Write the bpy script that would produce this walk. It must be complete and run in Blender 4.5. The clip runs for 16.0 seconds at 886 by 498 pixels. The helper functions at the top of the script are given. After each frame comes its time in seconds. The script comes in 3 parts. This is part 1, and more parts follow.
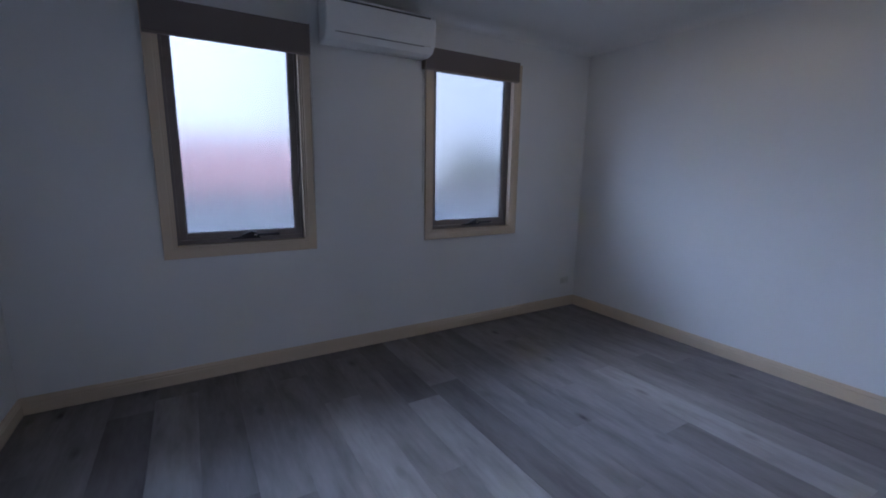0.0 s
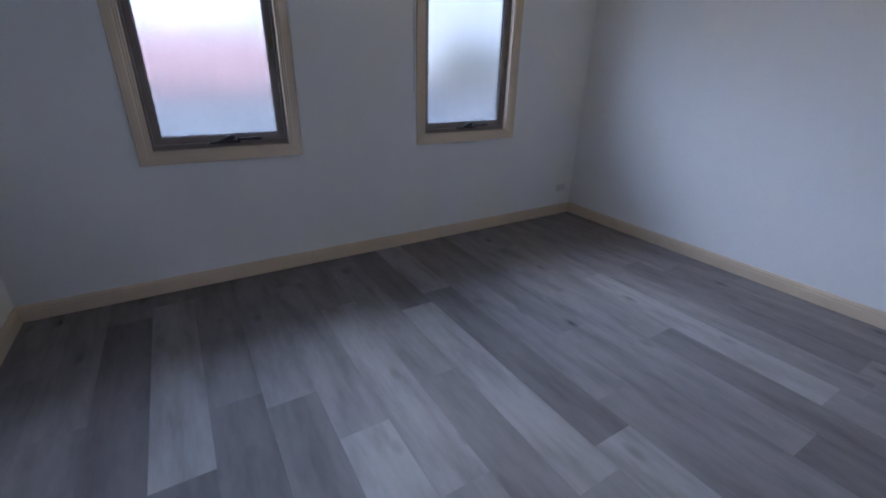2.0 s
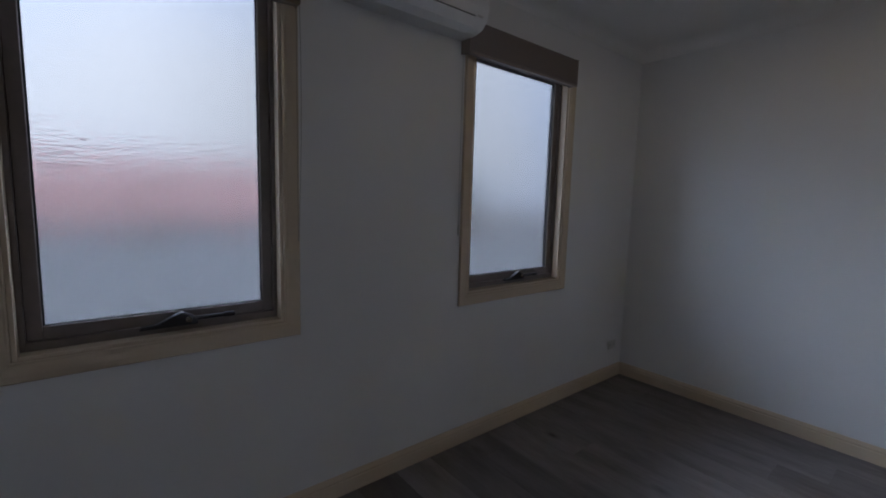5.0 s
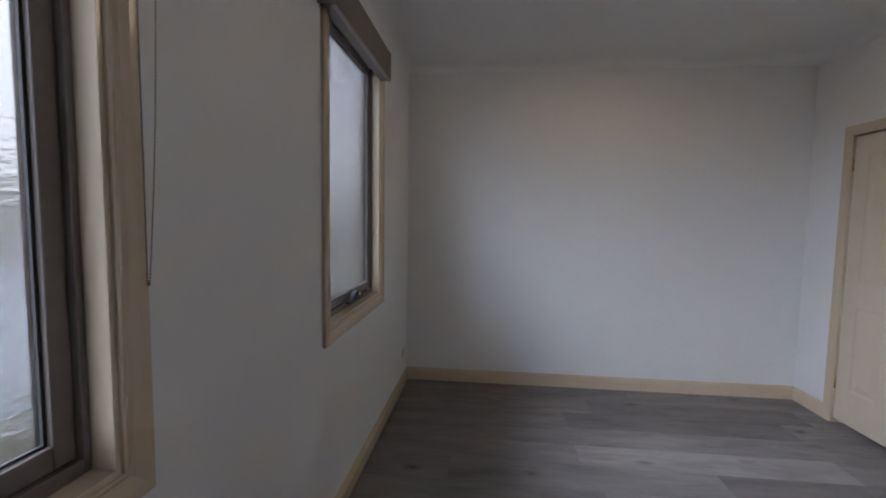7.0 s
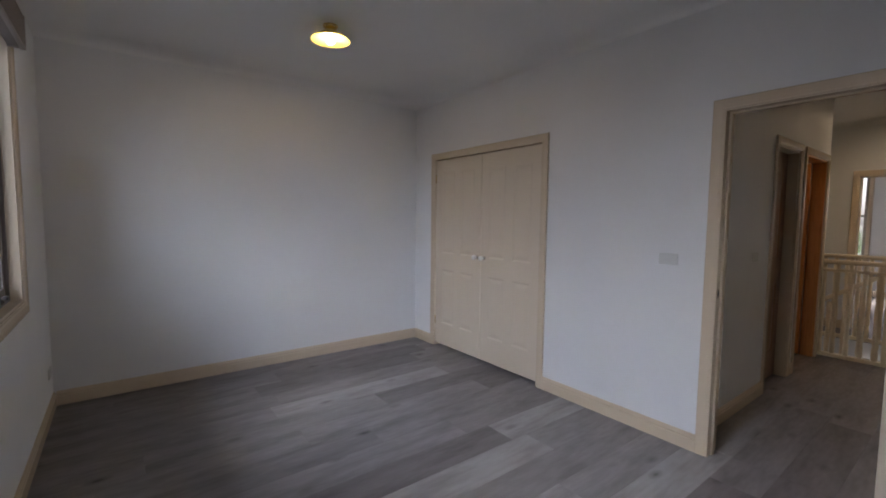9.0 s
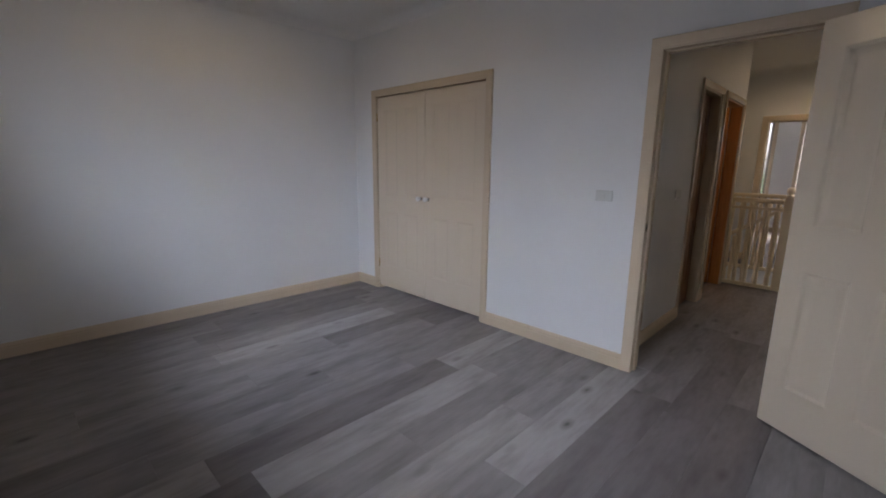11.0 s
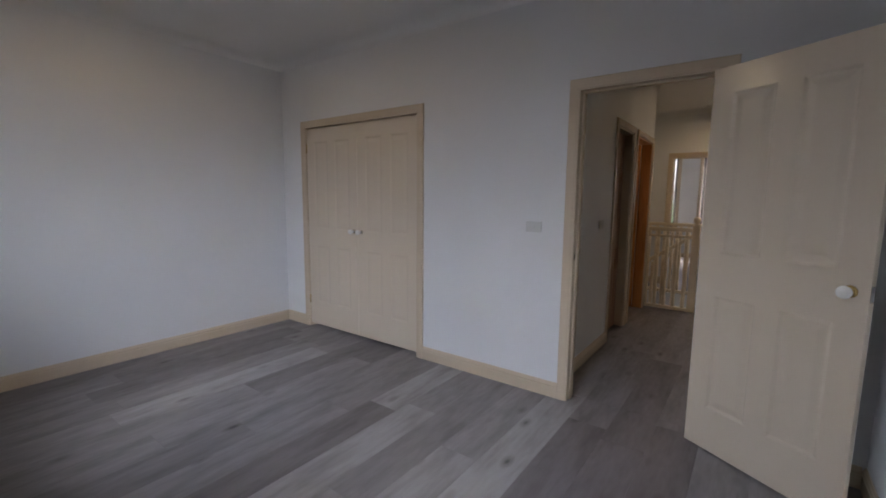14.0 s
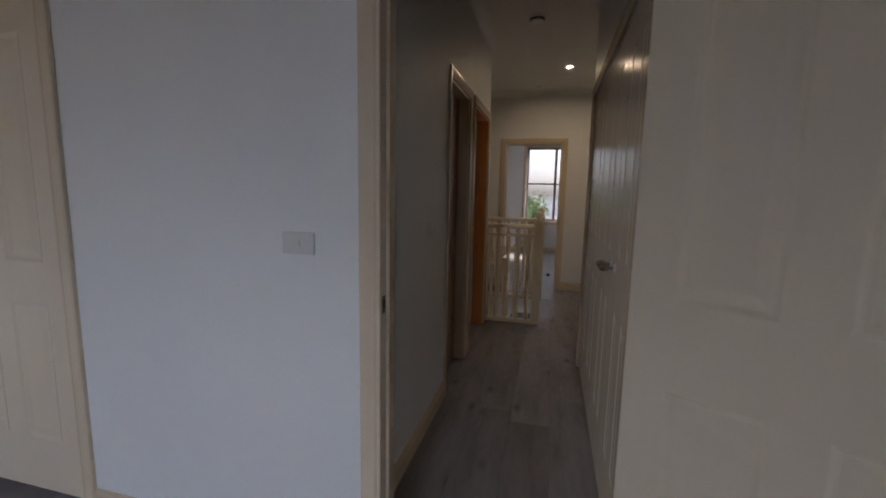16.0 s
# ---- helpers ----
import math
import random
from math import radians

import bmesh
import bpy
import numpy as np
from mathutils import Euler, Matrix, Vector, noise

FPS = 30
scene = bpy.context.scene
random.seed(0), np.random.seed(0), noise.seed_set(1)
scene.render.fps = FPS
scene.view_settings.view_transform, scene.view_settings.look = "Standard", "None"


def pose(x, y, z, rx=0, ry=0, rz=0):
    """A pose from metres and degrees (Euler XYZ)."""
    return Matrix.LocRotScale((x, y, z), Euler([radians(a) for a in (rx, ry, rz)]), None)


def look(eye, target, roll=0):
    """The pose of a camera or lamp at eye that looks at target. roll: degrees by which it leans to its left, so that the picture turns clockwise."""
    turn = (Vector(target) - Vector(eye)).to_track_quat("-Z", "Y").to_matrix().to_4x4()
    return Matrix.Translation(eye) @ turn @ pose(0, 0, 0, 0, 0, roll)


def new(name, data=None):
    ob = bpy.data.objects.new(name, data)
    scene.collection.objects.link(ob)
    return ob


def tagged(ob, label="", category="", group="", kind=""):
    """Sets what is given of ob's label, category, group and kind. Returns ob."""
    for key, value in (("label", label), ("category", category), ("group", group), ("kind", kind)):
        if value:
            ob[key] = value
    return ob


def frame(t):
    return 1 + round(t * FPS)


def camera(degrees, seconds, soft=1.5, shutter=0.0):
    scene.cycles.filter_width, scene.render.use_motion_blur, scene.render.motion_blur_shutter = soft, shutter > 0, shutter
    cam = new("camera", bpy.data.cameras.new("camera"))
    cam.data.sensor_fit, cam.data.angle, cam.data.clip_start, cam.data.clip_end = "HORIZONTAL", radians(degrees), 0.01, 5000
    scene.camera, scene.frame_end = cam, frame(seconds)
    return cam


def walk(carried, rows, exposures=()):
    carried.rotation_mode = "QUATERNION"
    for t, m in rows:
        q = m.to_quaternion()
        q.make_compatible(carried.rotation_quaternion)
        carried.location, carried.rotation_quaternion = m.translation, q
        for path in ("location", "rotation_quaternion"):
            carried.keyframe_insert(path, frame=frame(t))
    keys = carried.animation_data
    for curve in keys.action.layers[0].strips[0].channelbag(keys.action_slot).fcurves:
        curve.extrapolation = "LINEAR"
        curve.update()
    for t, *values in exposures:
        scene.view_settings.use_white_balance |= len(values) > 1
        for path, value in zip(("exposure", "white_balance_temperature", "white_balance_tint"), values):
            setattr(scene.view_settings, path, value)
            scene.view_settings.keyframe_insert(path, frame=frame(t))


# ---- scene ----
cam = camera(92.5, 16.0, soft=1.9)
PATH = [
    (0, (-3.679, -3.263, 1.471), (-2.673, -1.572, 1.110), 0.86),
    (0.5, (-3.666, -3.237, 1.441), (-2.671, -1.594, 0.886), 1.27),
    (1, (-3.660, -3.203, 1.422), (-2.689, -1.629, 0.660), 1.44),
    (1.5, (-3.656, -3.190, 1.427), (-2.702, -1.648, 0.583), 1.11),
    (2, (-3.626, -3.186, 1.478), (-2.657, -1.624, 0.688), 1.32),
    (2.5, (-3.570, -3.191, 1.504), (-2.591, -1.555, 0.898), 1.20),
    (3, (-3.509, -3.160, 1.517), (-2.595, -1.434, 1.088), 1.05),
    (5.5, (-3.541, -1.464, 1.469), (-2.134, -0.054, 1.290), 1.23),
    (6, (-3.465, -1.145, 1.454), (-1.848, 0.018, 1.276), 0.82),
    (6.5, (-3.486, -0.886, 1.458), (-1.630, -0.162, 1.285), 0.61),
    (7, (-3.655, -0.693, 1.441), (-1.671, -0.487, 1.292), 0.82),
    (7.5, (-3.838, -0.589, 1.463), (-1.856, -0.807, 1.315), 0.86),
    (8, (-4.020, -0.527, 1.475), (-2.134, -1.177, 1.328), 0.78),
    (8.5, (-4.082, -0.443, 1.445), (-2.362, -1.454, 1.305), 0.53),
    (9, (-4.171, -0.436, 1.421), (-2.584, -1.645, 1.275), 0.63),
    (9.5, (-4.169, -0.413, 1.412), (-2.704, -1.764, 1.244), 0.73),
    (10, (-4.158, -0.424, 1.392), (-2.716, -1.797, 1.201), 0.79),
    (12.5, (-4.137, -0.384, 1.369), (-2.887, -1.787, 0.683), 0.88),
    (13, (-4.155, -0.384, 1.411), (-2.897, -1.876, 0.974), 0.77),
    (13.5, (-4.159, -0.400, 1.411), (-2.889, -1.923, 1.150), 0.73),
    (14, (-4.122, -0.483, 1.377), (-2.950, -2.085, 1.132), 0.58),
    (14.5, (-4.052, -0.735, 1.348), (-3.054, -2.450, 1.100), 0.55),
    (15, (-3.927, -1.100, 1.336), (-3.072, -2.889, 1.077), 0.52),
    (15.5, (-3.782, -1.506, 1.346), (-3.133, -3.379, 1.080), 0.53),
    (16, (-3.686, -2.005, 1.353), (-3.201, -3.926, 1.081), 1.13),
]
EXPOSURES = [
    (0.0, 2.62, 5250, 19),
    (1.0, 2.68, 5280, 18),
    (2.0, 3.06, 5480, 18),
    (3.0, 2.92, 5620, 17),
    (5.5, 1.95, 6150, 16),
    (7.0, 2.92, 6550, 17),
    (9.0, 2.9, 6650, 18),
    (10.0, 2.86, 6630, 18),
    (12.5, 2.92, 6620, 18),
    (14.5, 2.76, 6650, 18),
    (16.0, 2.46, 6450, 18),
]
walk(cam, [(t, look(eye, target, roll)) for t, eye, target, roll in PATH], EXPOSURES)

# ---- world and large lights ----
world = bpy.data.worlds.new("world")
scene.world = world
world.use_nodes = True
wn = world.node_tree
sky = wn.nodes.new("ShaderNodeTexSky")
sky.sky_type, sky.sun_disc = "NISHITA", False
sky.sun_elevation, sky.sun_rotation = radians(42), radians(229)
sky.dust_density, sky.air_density = 3.0, 0.7
wn.nodes["Background"].inputs["Strength"].default_value = 0.15
pale = wn.nodes.new("ShaderNodeHueSaturation")
pale.inputs["Saturation"].default_value, pale.inputs["Value"].default_value = 0.4, 1.9
wn.links.new(sky.outputs[0], pale.inputs["Color"])
wn.links.new(pale.outputs[0], wn.nodes["Background"].inputs["Color"])
sun_data = bpy.data.lights.new("sun", "SUN")
sun_data.energy, sun_data.angle, sun_data.color = 4.4, radians(25), (1.0, 0.96, 0.9)
sun = new("sun", sun_data)
sun.matrix_world = look((-8, -7, 9.5), (0, 0, 0))
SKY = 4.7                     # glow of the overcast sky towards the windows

# ---- plan, metres ----
XL, XR = -4.653, 0.0           # bedroom, side walls
YW, YN = -3.211, 0.0           # wardrobe wall and window wall
H = 2.74                       # ceiling
TH = 0.11                      # inner walls
HX0, HX1 = -3.955, -3.05      # hall side walls
YE = -8.13                     # end wall of the landing
YF = -11.93                    # far wall of the end room


# ---- materials ----
class Nodes:
    """Short hand for a node material."""

    def __init__(self, name, rough=0.5, metal=0.0):
        self.mat = bpy.data.materials.new(name)
        self.mat.use_nodes = True
        self.tree = self.mat.node_tree
        self.bsdf = self.tree.nodes["Principled BSDF"]
        self.bsdf.inputs["Roughness"].default_value = rough
        self.bsdf.inputs["Metallic"].default_value = metal
        self.coord = self.tree.nodes.new("ShaderNodeTexCoord").outputs["Object"]

    def node(self, kind, **values):
        n = self.tree.nodes.new(kind)
        for k, v in values.items():
            n.inputs[k].default_value = v
        return n

    def link(self, a, b):
        self.tree.links.new(a, b)

    def mapped(self, scale, offset=None):
        m = self.node("ShaderNodeMapping")
        m.inputs["Scale"].default_value = scale
        self.link(self.coord, m.inputs["Vector"])
        if offset is not None:
            self.link(offset, m.inputs["Location"])
        return m.outputs[0]

    def noise(self, vector, scale, detail=4.0, rough=0.55):
        n = self.node("ShaderNodeTexNoise", Scale=scale, Detail=detail, Roughness=rough)
        self.link(vector, n.inputs["Vector"])
        return n.outputs["Fac"]

    def ramp(self, fac, stops):
        r = self.tree.nodes.new("ShaderNodeValToRGB")
        e = r.color_ramp.elements
        while len(e) < len(stops):
            e.new(0.5)
        for el, (p, c) in zip(e, stops):
            el.position, el.color = p, (*c, 1)
        self.link(fac, r.inputs[0])
        return r.outputs[0]

    def mix(self, fac, a, b, blend="MIX"):
        m = self.tree.nodes.new("ShaderNodeMix")
        m.data_type, m.blend_type = "RGBA", blend
        for slot, v in ((0, fac), (6, a), (7, b)):
            if isinstance(v, (int, float)):
                m.inputs[slot].default_value = v
            elif isinstance(v, tuple):
                m.inputs[slot].default_value = (*v, 1)
            else:
                self.link(v, m.inputs[slot])
        return m.outputs[2]

    def bump(self, height, strength=0.2, distance=0.002):
        b = self.node("ShaderNodeBump", Strength=strength, Distance=distance)
        self.link(height, b.inputs["Height"])
        self.link(b.outputs[0], self.bsdf.inputs["Normal"])


def painted(name, colour, rough=0.6, vary=0.06, scale=2.0, fine=180.0, bump=0.12):
    """Brushed or rolled paint: slow uneven tone, fine roller relief."""
    n = Nodes(name, rough)
    slow = n.noise(n.coord, scale, 3.0)
    dark = tuple(c * (1 - vary) for c in colour)
    lite = tuple(min(1, c * (1 + vary * 0.6)) for c in colour)
    n.link(n.ramp(slow, [(0.3, dark), (0.7, lite)]), n.bsdf.inputs["Base Color"])
    n.link(n.ramp(n.noise(n.coord, scale * 3), [(0.3, (rough * 0.85,) * 3), (0.7, (min(1, rough * 1.15),) * 3)]), n.bsdf.inputs["Roughness"])
    n.bump(n.noise(n.coord, fine, 2.0), bump, 0.001)
    return n.mat


def plain(name, colour, rough=0.5, metal=0.0, vary=0.1, scale=30.0):
    n = Nodes(name, rough, metal)
    dark = tuple(c * (1 - vary) for c in colour)
    n.link(n.ramp(n.noise(n.coord, scale), [(0.35, dark), (0.65, colour)]), n.bsdf.inputs["Base Color"])
    return n.mat


def floor_vinyl(name, tones):
    """Grey oak planks: each plank has its own tone, grain along y, scattered knots and darker cathedral streaks."""
    n = Nodes(name, 0.42)
    info = n.tree.nodes.new("ShaderNodeObjectInfo")
    off = n.node("ShaderNodeCombineXYZ")
    mul = n.node("ShaderNodeMath")
    mul.operation = "MULTIPLY"
    mul.inputs[1].default_value = 37.0
    n.link(info.outputs["Random"], mul.inputs[0])
    n.link(mul.outputs[0], off.inputs[0])
    n.link(mul.outputs[0], off.inputs[1])
    tone = n.ramp(info.outputs["Random"], [(k / (len(tones) - 1), c) for k, c in enumerate(tones)])
    grain = n.noise(n.mapped((7, 1.5, 1), off.outputs[0]), 6.0, 4.0, 0.55)
    cloud = n.noise(n.mapped((4.2, 0.85, 1), off.outputs[0]), 2.2, 3.0, 0.5)
    c = n.mix(0.24, tone, n.ramp(grain, [(0.3, (0.72, 0.71, 0.7)), (0.66, (1.1, 1.1, 1.1))]), "MULTIPLY")
    c = n.mix(0.7, c, n.ramp(cloud, [(0.3, (0.52, 0.49, 0.485)), (0.43, (0.82, 0.8, 0.795)), (0.56, (1.04, 1.04, 1.04)), (0.75, (1.17, 1.17, 1.17))]), "MULTIPLY")
    streak = n.noise(n.mapped((16, 0.8, 1), off.outputs[0]), 2.6, 5.0, 0.6)
    c = n.mix(0.22, c, n.ramp(streak, [(0.34, (0.68, 0.66, 0.65)), (0.47, (0.97, 0.97, 0.97)), (0.7, (1.1, 1.1, 1.1))]), "MULTIPLY")
    vor = n.node("ShaderNodeTexVoronoi", Scale=3.1)
    n.link(n.mapped((1.7, 0.8, 1), off.outputs[0]), vor.inputs["Vector"])
    sep = n.tree.nodes.new("ShaderNodeSeparateColor")
    n.link(vor.outputs["Color"], sep.inputs[0])
    some = n.ramp(sep.outputs[0], [(0.25, (0, 0, 0)), (0.3, (1, 1, 1))])
    knot = n.ramp(vor.outputs["Distance"], [(0.04, (0.17, 0.145, 0.14)), (0.085, (0.6, 0.57, 0.56)), (0.19, (1, 1, 1))])
    c = n.mix(some, c, n.mix(0.9, c, knot, "MULTIPLY"))
    n.link(c, n.bsdf.inputs["Base Color"])
    n.link(n.ramp(grain, [(0.3, (0.55,) * 3), (0.7, (0.42,) * 3)]), n.bsdf.inputs["Roughness"])
    n.bump(grain, 0.15, 0.001)
    return n.mat


def timber(name, dark, lite, rough=0.4):
    n = Nodes(name, rough)
    g = n.noise(n.mapped((14, 14, 0.9)), 5.0, 6.0, 0.65)
    n.link(n.ramp(g, [(0.3, dark), (0.7, lite)]), n.bsdf.inputs["Base Color"])
    n.bump(g, 0.1, 0.001)
    return n.mat


def obscure_glass():
    n = Nodes("obscure_glass", 0.2)
    n.bsdf.inputs["Base Color"].default_value = (0.049, 0.0487, 0.049, 1)
    n.bsdf.inputs["Transmission Weight"].default_value = 1.0
    n.bsdf.inputs["IOR"].default_value = 1.3
    n.bump(n.noise(n.mapped((34, 400, 104)), 1.0, 1.0), 1.0, 0.0019)
    return n.mat


def clear_glass():
    n = Nodes("clear_glass", 0.0)
    n.bsdf.inputs["Base Color"].default_value = (0.155, 0.158, 0.162, 1)
    n.bsdf.inputs["Transmission Weight"].default_value = 1.0
    n.bsdf.inputs["IOR"].default_value = 1.05
    return n.mat


def glowing(name, colour, strength):
    n = Nodes(name)
    n.bsdf.inputs["Base Color"].default_value = (*colour, 1)
    n.bsdf.inputs["Emission Color"].default_value = (*colour, 1)
    n.bsdf.inputs["Emission Strength"].default_value = strength
    return n.mat


def fabric(name, colour):
    n = Nodes(name, 0.9)
    w = n.node("ShaderNodeTexWave", Scale=180.0, Distortion=1.0)
    n.link(n.coord, w.inputs["Vector"])
    n.link(n.ramp(n.noise(n.mapped((60, 60, 400)), 3.0), [(0.3, tuple(c * 0.8 for c in colour)), (0.7, colour)]), n.bsdf.inputs["Base Color"])
    n.bump(w.outputs["Fac"], 0.15, 0.0006)
    return n.mat


WALL = painted("wall_paint", (0.735, 0.742, 0.75), 0.5, 0.03, 1.3, 220, 0.1)
CEIL = painted("ceiling_paint", (0.77, 0.77, 0.765), 0.85, 0.02, 1.0, 150, 0.1)
CREAM = painted("cream_gloss_paint", (0.6, 0.495, 0.37), 0.22, 0.02, 1.2, 90, 0.05)
DOORP = painted("cream_door_paint", (0.64, 0.55, 0.435), 0.2, 0.02, 1.0, 60, 0.05)
FLOOR = floor_vinyl("grey_oak", [(0.166, 0.15, 0.147), (0.176, 0.16, 0.157), (0.186, 0.17, 0.167), (0.196, 0.18, 0.176)])
FLOOR_DARK = floor_vinyl("grey_oak_dark", [(0.122, 0.106, 0.104), (0.138, 0.121, 0.119)])
FLOOR_LIGHT = floor_vinyl("grey_oak_light", [(0.232, 0.216, 0.212), (0.258, 0.242, 0.237)])
JOINT = plain("joint_shadow_core", (0.05, 0.047, 0.045), 0.8)
FRAME = plain("bronze_frame", (0.2, 0.17, 0.157), 0.35, 0.2)
SEAL = plain("black_seal", (0.02, 0.02, 0.022), 0.6)
DARKM = plain("black_winder", (0.025, 0.024, 0.028), 0.35, 0.3)
BLIND = fabric("brown_blind_fabric", (0.2, 0.17, 0.16))
BLIND_RAIL = plain("blind_rail", (0.25, 0.21, 0.18), 0.4)
ACW = plain("white_plastic", (0.80, 0.81, 0.82), 0.3, 0.0, 0.02)
ACG = plain("grey_vent", (0.06, 0.06, 0.065), 0.6)
CERAMIC = plain("white_ceramic", (0.74, 0.73, 0.71), 0.22, 0.0, 0.02)
BRASS = plain("brass", (0.72, 0.5, 0.2), 0.25, 1.0)
CHROME = plain("dark_nickel", (0.35, 0.33, 0.3), 0.25, 1.0)
PLATE = plain("switch_plastic", (0.6, 0.61, 0.595), 0.3, 0.0, 0.03)
ORANGE = timber("orange_timber", (0.42, 0.15, 0.04), (0.6, 0.26, 0.08))
BROWN = timber("brown_timber", (0.19, 0.085, 0.038), (0.31, 0.145, 0.062))
RAIL = painted("balustrade_paint", (0.74, 0.63, 0.45), 0.35, 0.04, 3.0, 80, 0.08)
GLASS = obscure_glass()
CLEAR = clear_glass()


# ---- mesh helpers ----
def mesh_of(bm, name, mat):
    me = bpy.data.meshes.new(name)
    bm.to_mesh(me)
    bm.free()
    me.materials.append(mat)
    return me


def box(bm, x0, y0, z0, x1, y1, z1, bevel=0.0):
    m = Matrix.Translation(((x0 + x1) / 2, (y0 + y1) / 2, (z0 + z1) / 2)) @ Matrix.Diagonal((abs(x1 - x0), abs(y1 - y0), abs(z1 - z0), 1))
    r = bmesh.ops.create_cube(bm, size=1.0, matrix=m)
    if bevel:
        edges = {e for v in r["verts"] for e in v.link_edges}
        bmesh.ops.bevel(bm, geom=list(edges), offset=bevel, segments=2, profile=0.5, affect="EDGES")
    return bm


def boxed(*dims, bevel=0.0):
    return box(bmesh.new(), *dims, bevel=bevel)


def turned(profile, steps=24):
    """A body of revolution round z from (radius, height) pairs."""
    bm = bmesh.new()
    rings = []
    for r, z in profile:
        rings.append([bm.verts.new((r * math.cos(a), r * math.sin(a), z)) for a in (2 * math.pi * i / steps for i in range(steps))])
    for a, b in zip(rings, rings[1:]):
        for i in range(steps):
            f = bm.faces.new((a[i], a[(i + 1) % steps], b[(i + 1) % steps], b[i]))
            f.smooth = True
    if profile[0][0] > 1e-4:
        bm.faces.new(list(reversed(rings[0])))
    if profile[-1][0] > 1e-4:
        bm.faces.new(rings[-1])
    bmesh.ops.remove_doubles(bm, verts=bm.verts, dist=1e-5)
    return bm


def extruded(outline, a, b, axis):
    """A profile of (u, v) points drawn out from a to b along an axis. axis x: u is y; axis y: u is x; v is z."""
    bm = bmesh.new()
    def at(u, v, w):
        return (w, u, v) if axis == "x" else (u, w, v)
    ends = [[bm.verts.new(at(u, v, w)) for u, v in outline] for w in (a, b)]
    n = len(outline)
    for i in range(n):
        bm.faces.new((ends[0][i], ends[0][(i + 1) % n], ends[1][(i + 1) % n], ends[1][i]))
    bm.faces.new(ends[0])
    bm.faces.new(list(reversed(ends[1])))
    bmesh.ops.recalc_face_normals(bm, faces=bm.faces)
    return bm


def part(name, bm, material, parent=None, label="", m=None):
    ob = new(name, mesh_of(bm, name, material))
    if m is not None:
        ob.matrix_world = m
    if parent:
        ob.parent = parent
    if label:
        ob["label"] = label
    return ob


def setting(name, bm, material, label, category):
    return tagged(part(name, bm, material), label, category, kind="structure")


def thing(name, label, category, m=None, group=""):
    ob = new(name)
    ob.empty_display_size = 0.1
    if m is not None:
        ob.matrix_world = m
    return tagged(ob, label, category, group)


def wall_x(bm, y0, y1, x0, x1, z0, z1, holes=()):
    """A wall that runs along x, with holes (x0, x1, z0, z1) sorted by x."""
    cur = x0
    for a, b, c, d in holes:
        box(bm, cur, y0, z0, a, y1, z1)
        if c > z0:
            box(bm, a, y0, z0, b, y1, c)
        box(bm, a, y0, d, b, y1, z1)
        cur = b
    box(bm, cur, y0, z0, x1, y1, z1)
    return bm


def wall_y(bm, x0, x1, y0, y1, z0, z1, holes=()):
    cur = y0
    for a, b, c, d in holes:
        box(bm, x0, cur, z0, x1, a, z1)
        if c > z0:
            box(bm, x0, a, z0, x1, b, c)
        box(bm, x0, a, d, x1, b, z1)
        cur = b
    box(bm, x0, cur, z0, x1, y1, z1)
    return bm

# ---- structure ----
W1, W2 = (-3.858, -2.872), (-1.933, -0.910)      # outer edges of the window trim
WZ0, WZ1 = 0.872, 2.45
TRIM = 0.068
DOOR = (-3.935, -3.186)                          # bedroom door opening
ROBE = (-1.858, -0.391)                         # wardrobe opening
DH = 2.045                                      # door head
EXT = 0.14                                      # outer wall thickness
WIN_HOLES = [(a + TRIM, b - TRIM, WZ0 + TRIM, WZ1 - TRIM) for a, b in (W1, W2)]

setting("wall_north", wall_x(bmesh.new(), YN, YN + EXT, XL - TH, XR + TH, 0, H, WIN_HOLES), WALL, "white painted plaster wall with two window openings", "wall")
setting("wall_east", boxed(XR, YW - 0.8, 0, XR + TH, YN, H), WALL, "plain white painted plaster wall", "wall")
setting("wall_west", boxed(XL - TH, YW - TH, 0, XL, YN, H), WALL, "plain white painted plaster wall behind the open door", "wall")
setting("wall_south", wall_x(bmesh.new(), YW - TH, YW, XL, XR, 0, H, [(DOOR[0] - 0.02, DOOR[1] + 0.02, 0, DH + 0.02), (ROBE[0] - 0.02, ROBE[1] + 0.02, 0, DH + 0.02)]), WALL, "white painted plaster wall with doorway and wardrobe", "wall")
setting("ceiling", boxed(XL - TH, YF - 0.2, H, XR + TH, YN + EXT, H + 0.12), CEIL, "matt white painted plaster ceiling", "ceiling")
setting("subfloor", boxed(XL - TH, YW - TH, -0.2, XR + TH, YN + EXT, -0.0065), JOINT, "dark underlay beneath grey vinyl planks", "floor")

# hall, landing and end room
HY1 = -6.33                                     # where the hall's side wall stops at the stairwell
SY0, SY1 = -6.45, -7.45                         # stairwell
setting("wall_hall_east", wall_y(bmesh.new(), HX1, HX1 + TH, HY1, YW - TH, 0, H, [(-6.23, -5.47, 0, DH), (-5.26, -4.65, 0, DH)]), WALL, "white painted hall wall with two timber doorways", "wall")
setting("wall_hall_west", wall_y(bmesh.new(), HX0 - TH, HX0, -5.50, YW - TH, 0, H, [(-5.36, -3.46, 0, DH + 0.01)]), WALL, "white painted hall wall around a linen cupboard", "wall")
setting("wall_cupboard_end", boxed(-4.75, -5.50, 0, HX0 - TH, -5.39, H), WALL, "white painted wall closing the linen cupboard", "wall")
setting("wall_cupboard_back", boxed(-4.75, -5.39, 0, -4.65, YW - TH, H), WALL, "white painted back wall of the linen cupboard", "wall")
setting("wall_landing_west", boxed(-4.86, YE, 0, -4.75, -5.39, H), WALL, "white painted landing wall", "wall")
